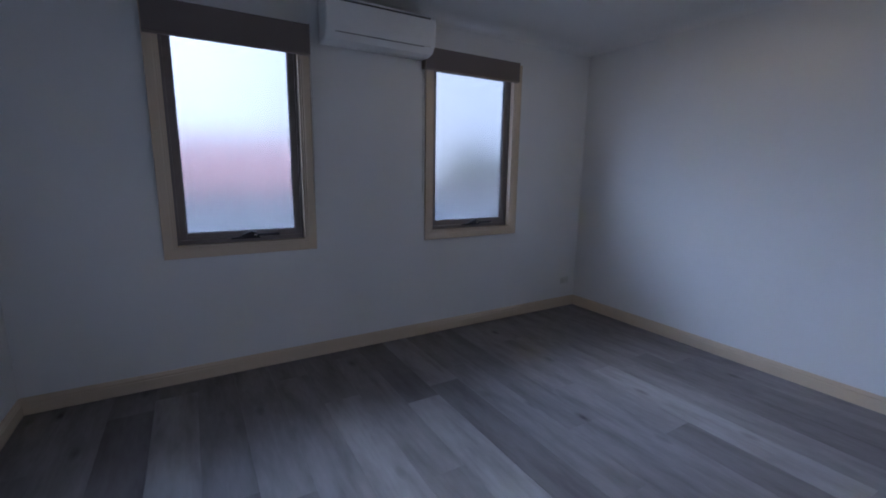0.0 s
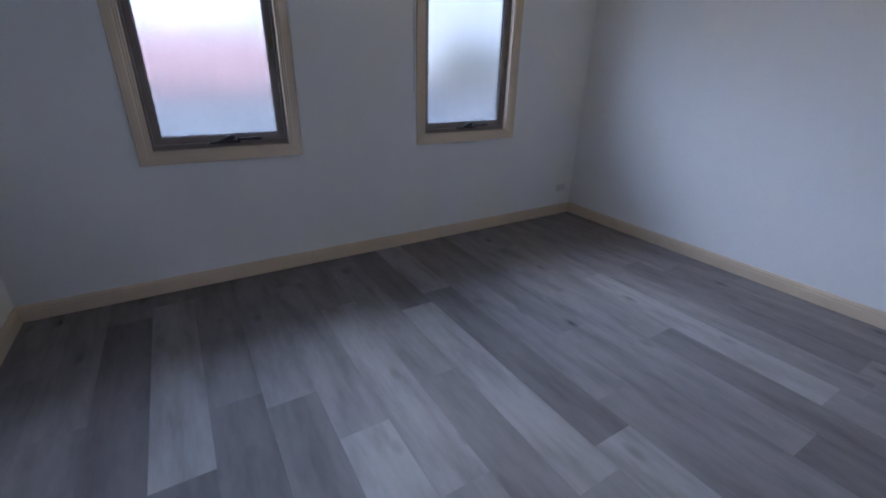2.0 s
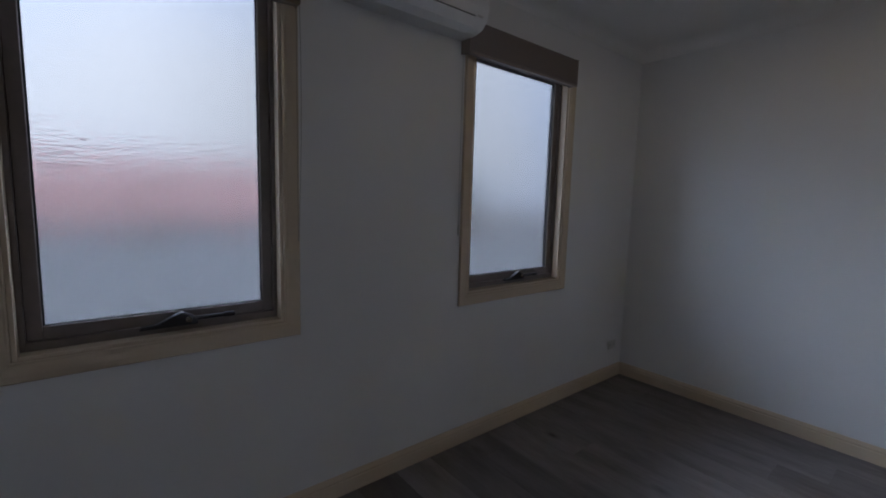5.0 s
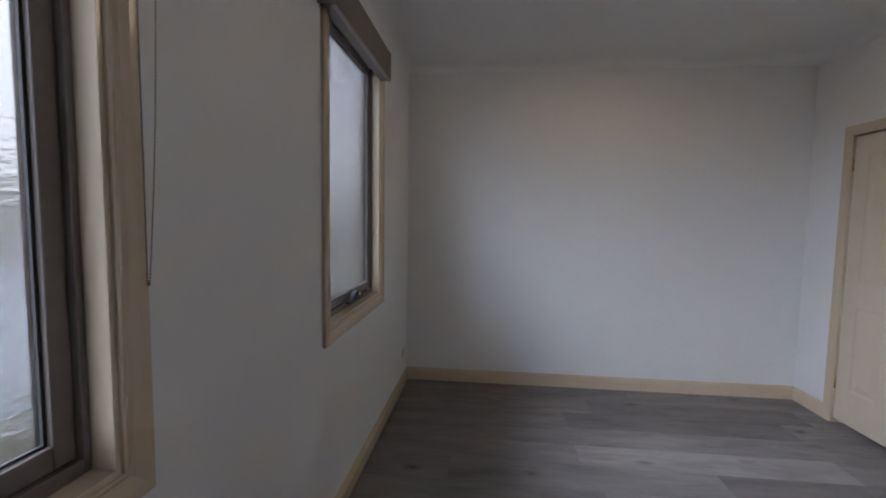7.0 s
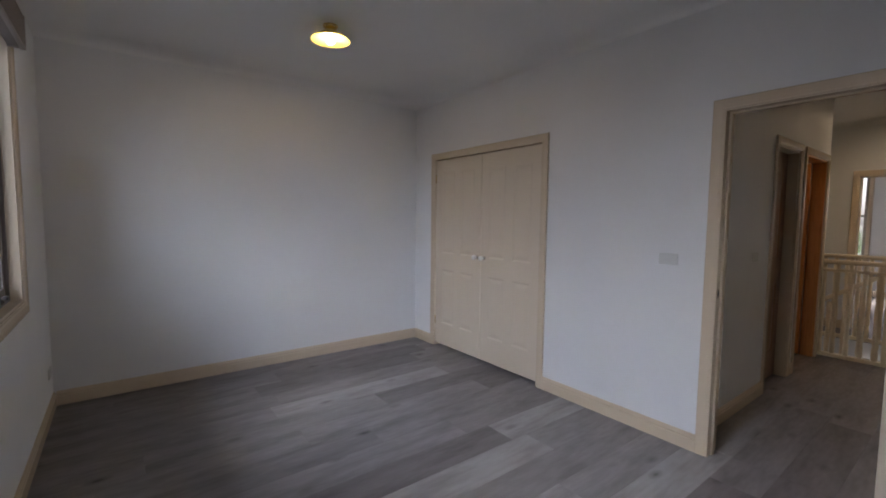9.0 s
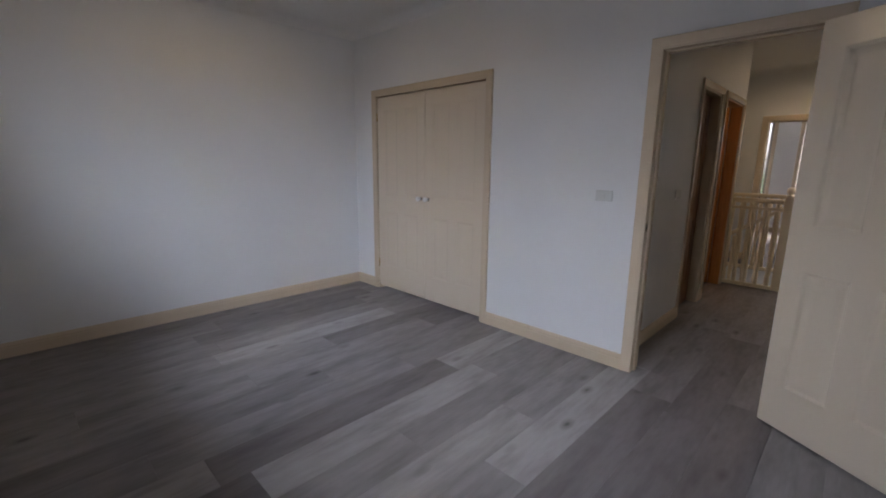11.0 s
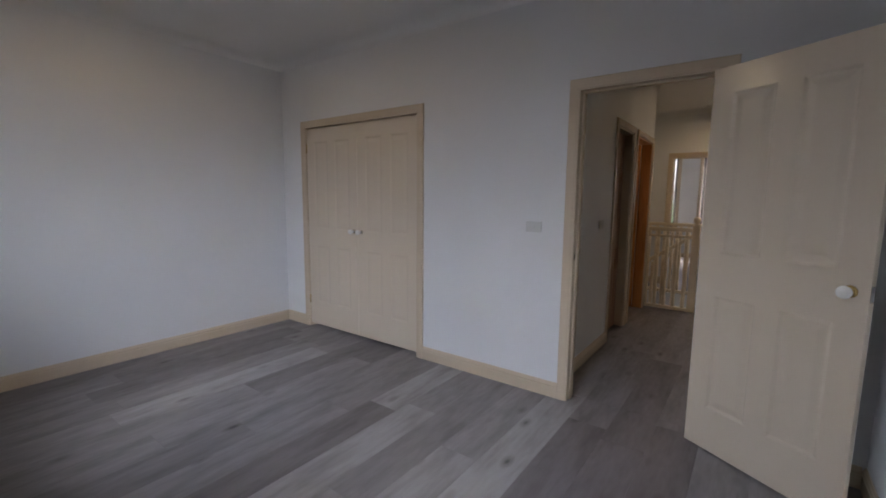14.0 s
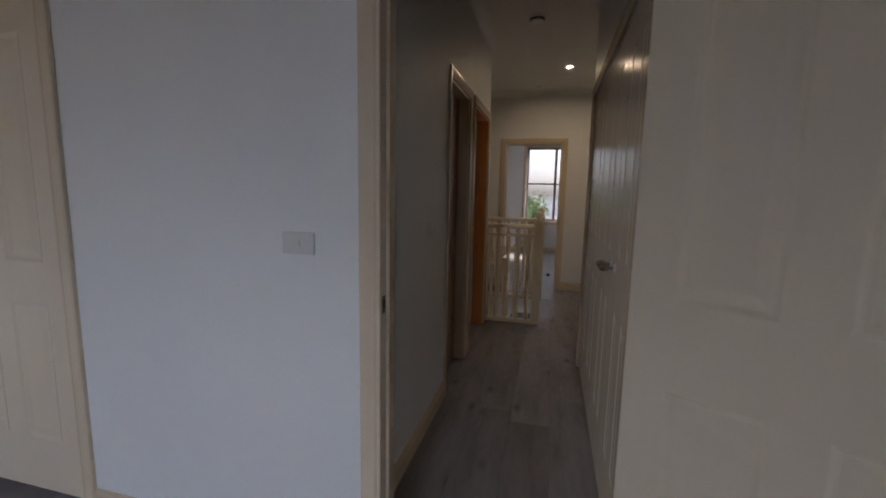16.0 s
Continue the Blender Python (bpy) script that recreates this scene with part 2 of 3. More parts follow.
END_DOOR = (-3.785, -3.031)
setting("wall_landing_end", wall_x(bmesh.new(), YE - TH, YE, -4.86, -0.9, -1.6, H, [(END_DOOR[0], END_DOOR[1], -1.6, DH - 0.03)]), WALL, "white painted end wall with an open doorway", "wall")
setting("wall_stairwell_side", boxed(-0.9, YE - TH, -3, -0.79, HY1, H), WALL, "white painted stairwell wall", "wall")
setting("wall_side_rooms", boxed(-2.0, -6.44, -3, -0.9, HY1, H), WALL, "white painted stairwell wall", "wall")
setting("wall_stairwell_north", boxed(HX1 + TH, -6.44, -3, -2.0, HY1, H), WALL, "white painted stairwell wall", "wall")
setting("wall_side_east", boxed(-2.0, HY1, 0, -1.89, YW - 0.9, H), WALL, "white painted wall of a side room", "wall")
setting("wall_side_north", boxed(HX1 + TH, YW - 0.91, 0, XR + TH, YW - 0.80, H), WALL, "white painted wall behind the wardrobe", "wall")
setting("wall_side_middle", boxed(HX1 + TH, -5.44, 0, -2.0, -5.35, H), WALL, "white painted wall between side rooms", "wall")
setting("floor_side_rooms", boxed(HX1, HY1, -0.2, XR + TH, YW - TH, -0.004), FLOOR, "grey floor of side rooms", "floor")
setting("subfloor_hall", boxed(-4.86, SY0, -0.2, HX1, YW - TH, -0.0065), JOINT, "dark underlay beneath hall planks", "floor")
setting("subfloor_landing", boxed(-4.86, SY1, -0.2, -3.60, SY0, -0.0065), JOINT, "dark underlay beneath landing planks", "floor")
setting("subfloor_landing_end", boxed(-4.86, YE - TH, -0.2, -0.9, SY1, -0.0065), JOINT, "dark underlay beneath landing planks", "floor")
setting("floor_end_room", boxed(-6.2, YF, -0.2, -0.9, YE - TH, -0.0065), JOINT, "dark underlay beneath end room planks", "floor")
FW = (-4.35, -3.10, 0.70, 2.36)                 # end room windows
FW2 = (-2.59, -1.34, 0.70, 2.36)
setting("wall_far", wall_x(bmesh.new(), YF - 0.2, YF, -6.2, -0.9, 0, H, [FW, FW2]), WALL, "white painted wall with two sash windows", "wall")
setting("wall_end_room_west", boxed(-6.3, YF - 0.2, 0, -6.2, YE - TH, H), WALL, "white painted wall of the end room", "wall")
setting("wall_end_room_east", boxed(-0.9, YF - 0.2, 0, -0.8, YE - TH, H), WALL, "white painted wall of the end room", "wall")
setting("wall_end_room_north", boxed(-6.3, YE - TH, 0, -4.86, YE, H), WALL, "white painted wall of the end room", "wall")
setting("ceiling_end_room", boxed(-6.3, YF - 0.2, H + 0.001, XL - TH - 0.001, YE, H + 0.12), CEIL, "matt white painted plaster ceiling", "ceiling")
setting("wall_stairwell_fascia", boxed(-3.595, SY1, -3, -0.9, SY1 + 0.012, -0.004), WALL, "white painted stairwell wall below the landing", "wall")
setting("robe_back", boxed(ROBE[0] - 0.2, YW - 0.8, 0, XR, YW - 0.75, H), WALL, "white painted wardrobe interior", "wall")
setting("robe_side", boxed(ROBE[0] - 0.25, YW - 0.8, 0, ROBE[0] - 0.2, YW - TH, H), WALL, "white painted wardrobe interior", "wall")
setting("robe_floor", boxed(ROBE[0] - 0.2, YW - 0.75, -0.02, XR, YW - TH, -0.003), JOINT, "dark wardrobe floor", "floor")

# baseboards: a stepped cream profile
SKIRT = [(0, 0), (0.016, 0), (0.016, 0.07), (0.012, 0.0735), (0.012, 0.078), (0.015, 0.082), (0.013, 0.09), (0.008, 0.098), (0.006, 0.105), (0.0, 0.107)]


def baseboard(name, axis, wall, side, a, b):
    return setting(name, extruded([(wall + side * u, v) for u, v in SKIRT], a, b, axis), CREAM, "cream gloss painted skirting board with moulded top", "baseboard")


baseboard("baseboard_north", "x", YN, -1, XL, XR)
baseboard("baseboard_east", "y", XR, -1, YW, YN - 0.016)
baseboard("baseboard_west", "y", XL, 1, YW, YN - 0.016)
baseboard("baseboard_south_robe", "x", YW, 1, ROBE[1] + TRIM, XR - 0.016)
baseboard("baseboard_south_mid", "x", YW, 1, DOOR[1] + TRIM, ROBE[0] - TRIM)
baseboard("baseboard_south_door", "x", YW, 1, XL + 0.016, DOOR[0] - TRIM)
baseboard("baseboard_hall", "y", HX1, -1, -4.59, YW - TH)
baseboard("baseboard_hall_between_doors", "y", HX1, -1, -5.41, -5.32)
baseboard("baseboard_landing", "x", YE, 1, -4.75, END_DOOR[0] - TRIM)
baseboard("baseboard_landing_stair", "x", YE, 1, END_DOOR[1] + TRIM, -0.9)
baseboard("baseboard_far", "x", YF, 1, -6.2, -0.9)


# plaster cove cornices between walls and ceilings
COVE = 0.085


def cornice(name, corners, closed, label):
    """A concave quarter round along a line of inner wall corners, walked with the room on its right hand."""
    bm = bmesh.new()
    n, arcs = len(corners), 8
    rings = []
    for i, (x, y) in enumerate(corners):
        outs = []
        for a, b in ((i - 1, i), (i, i + 1)):
            if closed or (a >= 0 and b < n):
                p, q = Vector(corners[a % n]), Vector(corners[b % n])
                d = (q - p).normalized()
                outs.append(Vector((d.y, -d.x)))
        m = outs[0] if len(outs) == 1 else (outs[0] + outs[1]) / max(0.2, 1 + outs[0].dot(outs[1]))
        ring = []
        for k in range(arcs + 1):
            t = math.pi / 2 * k / arcs
            o, z = COVE * (1 - math.cos(t)), H - COVE + COVE * math.sin(t)
            ring.append(bm.verts.new((x + m.x * o, y + m.y * o, z - 0.0005)))
        rings.append(ring)
    for i in range(n if closed else n - 1):
        a, b = rings[i], rings[(i + 1) % n]
        for k in range(arcs):
            bm.faces.new((a[k], b[k], b[k + 1], a[k + 1])).smooth = True
    return setting(name, bm, CEIL, label, "cornice")


cornice("cornice_bedroom", [(XL, YW), (XL, YN), (XR, YN), (XR, YW)], True, "white plaster cove cornice round the bedroom")
cornice("cornice_hall_east", [(HX1, YW - TH), (HX1, HY1)], False, "white plaster cove cornice along the hall")
cornice("cornice_hall_west", [(HX0, -5.50), (HX0, YW - TH)], False, "white plaster cove cornice along the hall")
cornice("cornice_landing", [(-0.9, YE), (-4.75, YE)], False, "white plaster cove cornice on the landing")


# ---- trims round openings ----
def trim_profile(w, t):
    """Architrave section: (across, out) from the opening outwards."""
    return [(0, 0), (0, t * 0.55), (w * 0.06, t * 0.7), (w * 0.16, t * 0.62), (w * 0.3, t * 0.86), (w * 0.62, t), (w * 0.94, t), (w, t * 0.8), (w, 0)]


def frame_bars(bm, u0, u1, v0, v1, place, w=TRIM, t=0.018, sides="lrtb"):
    """Mitred trim round the opening u0..u1, v0..v1; place(u, v, out) gives the point."""
    prof = trim_profile(w, t)
    def run(f):
        rings = [[bm.verts.new(place(*f(a, e), o)) for a, o in prof] for e in (0, 1)]
        n = len(prof)
        for i in range(n):
            bm.faces.new((rings[0][i], rings[0][(i + 1) % n], rings[1][(i + 1) % n], rings[1][i]))
        bm.faces.new(rings[0])
        bm.faces.new(list(reversed(rings[1])))
    top, low = "t" in sides, "b" in sides
    if "l" in sides:
        run(lambda a, e: (u0 - a, (v1 + a * top) if e else (v0 - a * low)))
    if "r" in sides:
        run(lambda a, e: (u1 + a, (v1 + a * top) if e else (v0 - a * low)))
    if top:
        run(lambda a, e: ((u1 + a) if e else (u0 - a), v1 + a))
    if low:
        run(lambda a, e: ((u1 + a) if e else (u0 - a), v0 - a))
    bmesh.ops.recalc_face_normals(bm, faces=bm.faces)
    return bm


def door_lining(bm, u0, u1, v1, place, depth, stop):
    """Jambs and head with a door stop; place(u, v, out), the lining goes back by depth."""
    def slab(ua, ub, va, vb, oa, ob):
        pts = [Vector(place(u, v, o)) for u in (ua, ub) for v in (va, vb) for o in (oa, ob)]
        lo = [min(p[i] for p in pts) for i in range(3)]
        hi = [max(p[i] for p in pts) for i in range(3)]
        box(bm, *lo, *hi)
    slab(u0 - 0.02, u0, 0, v1, 0, -depth)
    slab(u1, u1 + 0.02, 0, v1, 0, -depth)
    slab(u0 - 0.02, u1 + 0.02, v1, v1 + 0.02, 0, -depth)
    slab(u0, u0 + 0.011, 0, v1, -stop, -stop - 0.03)
    slab(u1 - 0.011, u1, 0, v1, -stop, -stop - 0.03)
    slab(u0 + 0.011, u1 - 0.011, v1 - 0.011, v1, -stop, -stop - 0.03)
    return bm


south = lambda u, v, o: (u, YW + o, v)
door_trim = setting("door_frame_bedroom", frame_bars(bmesh.new(), DOOR[0], DOOR[1], 0, DH, south, sides="lrt"), CREAM, "cream gloss painted door architrave", "door frame")
part("lining", door_lining(bmesh.new(), DOOR[0], DOOR[1], DH, south, TH, 0.04), CREAM, door_trim)
part("latch_hole", boxed(DOOR[1] - 0.0025, YW - 0.026, 0.978, DOOR[1] + 0.001, YW - 0.012, 1.006, bevel=0.001), SEAL, door_trim, "dark latch hole")
part("strike_plate", boxed(DOOR[1] - 0.0015, YW - 0.030, 0.965, DOOR[1] + 0.001, YW - 0.008, 1.02), CHROME, door_trim, "dark metal strike plate")
hallside = lambda u, v, o: (u, YW - TH - o, v)
part("hall_trim", frame_bars(bmesh.new(), DOOR[0] + 0.04, DOOR[1], 0, DH, hallside, sides="rt"), CREAM, door_trim)
robe_trim = setting("door_frame_wardrobe", frame_bars(bmesh.new(), ROBE[0], ROBE[1], 0, DH, south, sides="lrt"), CREAM, "cream gloss painted wardrobe architrave", "door frame")
part("lining", door_lining(bmesh.new(), ROBE[0], ROBE[1], DH, south, TH, 0.045), CREAM, robe_trim)


# ---- windows ----
def window(name, ends, label):
    a, b = ends[0] + TRIM, ends[1] - TRIM
    z0, z1 = WZ0 + TRIM, WZ1 - TRIM
    win = setting(name, frame_bars(bmesh.new(), a, b, z0, z1, lambda u, v, o: (u, YN - o, v)), CREAM, label, "window")
    rev = bmesh.new()
    d = 0.066
    box(rev, a, YN - 0.004, z0, a + 0.014, YN + d, z1, 0.002)
    box(rev, b - 0.014, YN - 0.004, z0, b, YN + d, z1, 0.002)
    box(rev, a + 0.014, YN - 0.006, z0, b - 0.014, YN + d, z0 + 0.014, 0.002)
    box(rev, a + 0.014, YN - 0.004, z1 - 0.014, b - 0.014, YN + d, z1, 0.002)
    part("reveal", rev, CREAM, win, "cream painted timber reveal")
    a, b, z0, z1 = a + 0.014, b - 0.014, z0 + 0.014, z1 - 0.014
    fr = bmesh.new()
    f = 0.016
    for (p, q, r, s) in ((a, a + f, z0, z1), (b - f, b, z0, z1), (a + f, b - f, z0, z0 + 0.03), (a + f, b - f, z1 - f, z1)):
        box(fr, p, YN + 0.044, r, q, YN + 0.13, s, 0.002)
    part("window_frame", fr, FRAME, win, "bronze aluminium outer frame")
    a, b, z0, z1 = a + f, b - f, z0 + 0.03, z1 - f
    sa = bmesh.new()
    g = 0.042
    for (p, q, r, s) in ((a, a + g, z0, z1), (b - g, b, z0, z1), (a + g, b - g, z0, z0 + 0.045), (a + g, b - g, z1 - g, z1)):
        box(sa, p, YN + 0.058, r, q, YN + 0.098, s, 0.003)
    sash = part("sash", sa, FRAME, win, "bronze aluminium awning sash")
    a, b, z0, z1 = a + g, b - g, z0 + 0.045, z1 - g
    se = bmesh.new()
    for (p, q, r, s) in ((a, a + 0.006, z0, z1), (b - 0.006, b, z0, z1), (a, b, z0, z0 + 0.005), (a, b, z1 - 0.006, z1)):
        box(se, p, YN + 0.07, r, q, YN + 0.076, s)
    part("seal", se, SEAL, sash, "black rubber glazing seal")
    pane = part("pane", boxed(a - 0.004, YN + 0.076, z0 - 0.004, b + 0.004, YN + 0.081, z1 + 0.004), GLASS, sash, "rippled obscure glass pane")
    pane.visible_shadow = False
    # stepped inner bead of the sash
    be = bmesh.new()
    for (p, q, r, s) in ((a - 0.014, a, z0, z1), (b, b + 0.014, z0, z1), (a - 0.014, b + 0.014, z0 - 0.014, z0), (a - 0.014, b + 0.014, z1, z1 + 0.014)):
        box(be, p, YN + 0.066, r, q, YN + 0.076, s, 0.002)
    part("glazing_bead", be, FRAME, sash, "bronze glazing bead")
    # chain winder on the lower rail
    cx = (a + b) / 2 + 0.062
    zz = z0 - 0.052
    w = extruded([(-0.155, 0.0), (-0.15, 0.012), (-0.1, 0.016), (-0.062, 0.034), (-0.03, 0.05), (-0.015, 0.053), (0.002, 0.044), (0.02, 0.038), (0.034, 0.02), (0.036, 0.0)], 0.0, 0.026, "y")
    bmesh.ops.bevel(w, geom=list(w.edges), offset=0.003, segments=1, affect="EDGES")
    wi = part("winder", w, DARKM, win, "black chain winder with folding handle", Matrix.Translation((cx, YN + 0.018, zz)))
    part("winder_handle", boxed(0.02, 0.002, 0.014, 0.17, 0.018, 0.031, bevel=0.006), DARKM, wi)
    part("winder_grip", boxed(0.128, -0.001, 0.012, 0.172, 0.021, 0.033, bevel=0.007), DARKM, wi)
    k = turned([(0.0, -0.006), (0.012, -0.006), (0.013, 0.0), (0.009, 0.006), (0.0, 0.007)], 14)
    part("winder_knob", k, CHROME, wi, "", pose(0.004, -0.003, 0.024, 90))
    return win


window("window_1", W1, "awning window with obscure glass and cream trim")
window("window_2", W2, "awning window with obscure glass and cream trim")


# ---- roller blinds, drawn up ----
def blind(x0, x1, side, low):
    top = 2.452 - low
    b = thing("roller_blind", "dark brown fabric roller blind drawn fully up over window", "blind", pose((x0 + x1) / 2, YN, low), "window blinds")
    w = (x1 - x0) / 2
    body = extruded([(-0.006, 0.0), (-0.071, 0.0), (-0.074, 0.006), (-0.074, top - 0.007), (-0.068, top), (-0.006, top)], -w, w, "x")
    part("valance", body, BLIND, b)
    part("bottom_rail", extruded([(-0.055, -0.012), (-0.074, -0.012), (-0.076, -0.004), (-0.072, 0.001), (-0.055, 0.001)], -w + 0.004, w - 0.004, "x"), BLIND_RAIL, b, "light brown bottom rail")
    for s in (-1, 1):
        part("bracket", boxed(s * w, -0.075, -0.006, s * (w + 0.004), 0.0, top + 0.003, bevel=0.001), BLIND_RAIL, b)
    # bead chain loop hanging beside the trim
    chain = bmesh.new()
    x, drop, n = side * (w + 0.004), low - 1.30, 150
    for far in (0.0, 1.0):
        for i in range(n):
            u = i / n
            y = -0.020 - far * 0.034 * (1 - u ** 2.2) - 0.004 * far
            xx = x + side * far * 0.006 * math.sin(3.1 * u)
            bmesh.ops.create_cube(chain, size=0.0026, matrix=Matrix.Translation((xx, y, 0.02 - u * (drop + 0.02))))
            box(chain, xx - 0.0005, y - 0.0005, 0.02 - (u + 1 / n) * (drop + 0.02), xx + 0.0005, y + 0.0005, 0.02 - u * (drop + 0.02))
    box(chain, x - 0.002, -0.025, -drop - 0.004, x + 0.002, -0.019, -drop + 0.004, 0.001)
    part("bead_chain", chain, plain_chain, b, "thin grey bead chain loop")
    return b


plain_chain = plain("grey_chain", (0.25, 0.24, 0.23), 0.4)
blind(-3.846, -2.884, 1, 2.262)
blind(-1.962, -0.992, -1, 2.29)


# ---- air conditioner ----
def air_conditioner():
    x0, x1, z0, z1 = -2.80, -1.95, 2.355, 2.635
    ac = thing("air_conditioner", "white wall mounted split system air conditioner between windows", "air conditioner", pose((x0 + x1) / 2, YN, z0))
    w, h = (x1 - x0) / 2, z1 - z0
    out = [(0.0, 0.0), (-0.11, 0.0), (-0.155, 0.012), (-0.19, 0.05), (-0.203, 0.1), (-0.205, h - 0.03), (-0.195, h - 0.008), (-0.18, h), (0.0, h)]
    body = extruded(out, -w, w, "x")
    edges = [e for e in body.edges if abs(e.verts[0].co.x - e.verts[1].co.x) < 1e-4]
    bmesh.ops.bevel(body, geom=edges, offset=0.014, segments=3, profile=0.5, affect="EDGES")
    part("body", body, ACW, ac)
    part("louvre", extruded([(-0.118, -0.006), (-0.162, 0.012), (-0.190, 0.046), (-0.194, 0.048), (-0.167, 0.007), (-0.12, -0.011)], -w + 0.07, w - 0.1, "x"), ACW, ac, "white air outlet flap")
    slot = bmesh.new()
    box(slot, -w + 0.066, -0.196, 0.049, w - 0.096, -0.185, 0.053)
    part("slot", slot, ACG, ac, "dark gap above outlet flap")
    for i in range(6):
        part("grille_slat", boxed(-w + 0.04, -0.17 + i * 0.026, h - 0.002, w - 0.04, -0.158 + i * 0.026, h + 0.004), ACG, ac)
    # solid dark strip on the front, painted shade of the inlet gap
    part("top_gap_shade", boxed(-w + 0.05, -0.2056, h - 0.034, w - 0.05, -0.196, h - 0.022, bevel=0.001), ACG, ac, "dark strip drawn as shade in the inlet gap below the top edge")
    part("indicator_light", boxed(w - 0.08, -0.2, 0.055, w - 0.045, -0.192, 0.06), CERAMIC, ac, "small white display mark")
    part("pipe_cover", boxed(w, -0.07, 0.02, w + 0.022, 0, 0.075, bevel=0.008), ACW, ac)
    return ac


air_conditioner()


# ---- panelled doors ----
def panel_bm(w, h, t, panels, depth=0.0055):
    """A leaf in the local xz plane, hinge at x=0, with moulded panels (x0, x1, z0, z1) pressed into both faces."""
    bm = bmesh.new()
    xs = sorted({0.0, w, *(p for q in panels for p in q[:2])})
    zs = sorted({0.0, h, *(p for q in panels for p in q[2:])})
    for side in (0, 1):
        y = t if side else 0.0
        s = -1 if side else 1
        for i in range(len(xs) - 1):
            for j in range(len(zs) - 1):
                a, b, c, d = xs[i], xs[i + 1], zs[j], zs[j + 1]
                if any(a >= p[0] - 1e-6 and b <= p[1] + 1e-6 and c >= p[2] - 1e-6 and d <= p[3] + 1e-6 for p in panels):
                    continue
                bm.faces.new([bm.verts.new(v) for v in ((a, y, c), (b, y, c), (b, y, d), (a, y, d))])
        for p in panels:
            loops = []
            for inset, dep in ((0, 0), (0.004, 0.0012), (0.012, depth * 0.75), (0.018, depth), (0.026, depth * 0.9), (0.05, 0.0016), (0.058, 0.001)):
                loops.append([bm.verts.new((x, y + s * dep, z)) for x, z in ((p[0] + inset, p[2] + inset), (p[1] - inset, p[2] + inset), (p[1] - inset, p[3] - inset), (p[0] + inset, p[3] - inset))])
            for l0, l1 in zip(loops, loops[1:]):
                for i in range(4):
                    bm.faces.new((l0[i], l0[(i + 1) % 4], l1[(i + 1) % 4], l1[i]))
            bm.faces.new(loops[-1])
    for (a, b, c, d) in (((0, 0, 0), (0, t, 0), (0, t, h), (0, 0, h)), ((w, 0, 0), (w, t, 0), (w, t, h), (w, 0, h)), ((0, 0, 0), (w, 0, 0), (w, t, 0), (0, t, 0)), ((0, 0, h), (w, 0, h), (w, t, h), (0, t, h))):
        bm.faces.new([bm.verts.new(v) for v in (a, b, c, d)])
    bmesh.ops.remove_doubles(bm, verts=bm.verts, dist=1e-5)
    bmesh.ops.recalc_face_normals(bm, faces=bm.faces)
    return bm


def four_panels(w, h, low=0.86, high=1.08):
    s, m = 0.105, 0.1
    c = w / 2
    cols = ((s, c - m / 2), (c + m / 2, w - s))
    return [(a, b, z0, z1) for a, b in cols for z0, z1 in ((0.235, low), (high, h - 0.13))]


def knob_bm(r=0.026):
    return turned([(0.0, 0.066), (r * 0.55, 0.064), (r * 0.9, 0.056), (r, 0.046), (r * 0.92, 0.035), (r * 0.62, 0.026), (r * 0.42, 0.02), (r * 0.42, 0.004), (0, 0.004)], 20)


def rose_bm(r=0.03):
    return turned([(0.0, 0.008), (r * 0.55, 0.008), (r * 0.9, 0.005), (r, 0.0), (0.0, 0.0)], 20)


def wardrobe_door(x, w, knob_x, label):
    d = thing("wardrobe_door", label, "wardrobe door", pose(x, YW - 0.043, 0.034), "wardrobe doors")
    h = 2.001
    leaf = part("leaf", panel_bm(w, h, 0.035, four_panels(w, h, 0.83, 1.005)), DOORP, d)
    k = part("knob", knob_bm(0.0235), CERAMIC, leaf, "white ceramic knob", pose(knob_x, 0.035, 1.005, -90))
    part("knob_rose", rose_bm(0.017), CHROME, k, "metal knob rose")
    return d


mid = (ROBE[0] + ROBE[1]) / 2
wardrobe_door(ROBE[0] + 0.003, mid - ROBE[0] - 0.0055, mid - ROBE[0] - 0.051, "closed cream panelled wardrobe door with white knob")
wardrobe_door(mid + 0.0025, ROBE[1] - mid - 0.0055, 0.05, "closed cream panelled wardrobe door with white knob")
for x in (ROBE[0] + 0.0015, ROBE[1] - 0.0015):
    for z in (0.25, 1.80):
        part("hinge", turned([(0, 0), (0.0055, 0.0), (0.0055, 0.085), (0, 0.085)], 10), BRASS, robe_trim, "", pose(x, YW - 0.002, z))


def bedroom_door():
    hx, hy, tx, ty = -3.915, -3.196, -4.536, -2.816
    ang = math.degrees(math.atan2(ty - hy, tx - hx))
    w = 0.722
    d = thing("bedroom_door", "cream gloss four panel door standing open into bedroom", "door", pose(hx, hy, 0.012, 0, 0, ang))
    h = 2.03
    leaf = part("leaf", panel_bm(w, h, 0.035, four_panels(w, h), 0.009), DOORP, d)
    leaf.matrix_local = pose(0, -0.035, 0)
    for y, r in ((-0.035, 90), (0.0, -90)):
        k = part("knob", knob_bm(0.027), CERAMIC, d, "white ceramic knob", pose(w - 0.062, y, 1.0, r))
        part("knob_rose", rose_bm(0.026), BRASS, k, "brass knob rose")
    part("latch_plate", boxed(w - 0.0005, -0.03, 0.965, w + 0.0015, -0.006, 1.03), CHROME, d)
    for z in (0.2, 1.0, 1.78):
        part("hinge", turned([(0, 0), (0.006, 0), (0.006, 0.095), (0, 0.095)], 10), BRASS, d, "", pose(-0.004, 0.003, z))
    return d


bedroom_door()


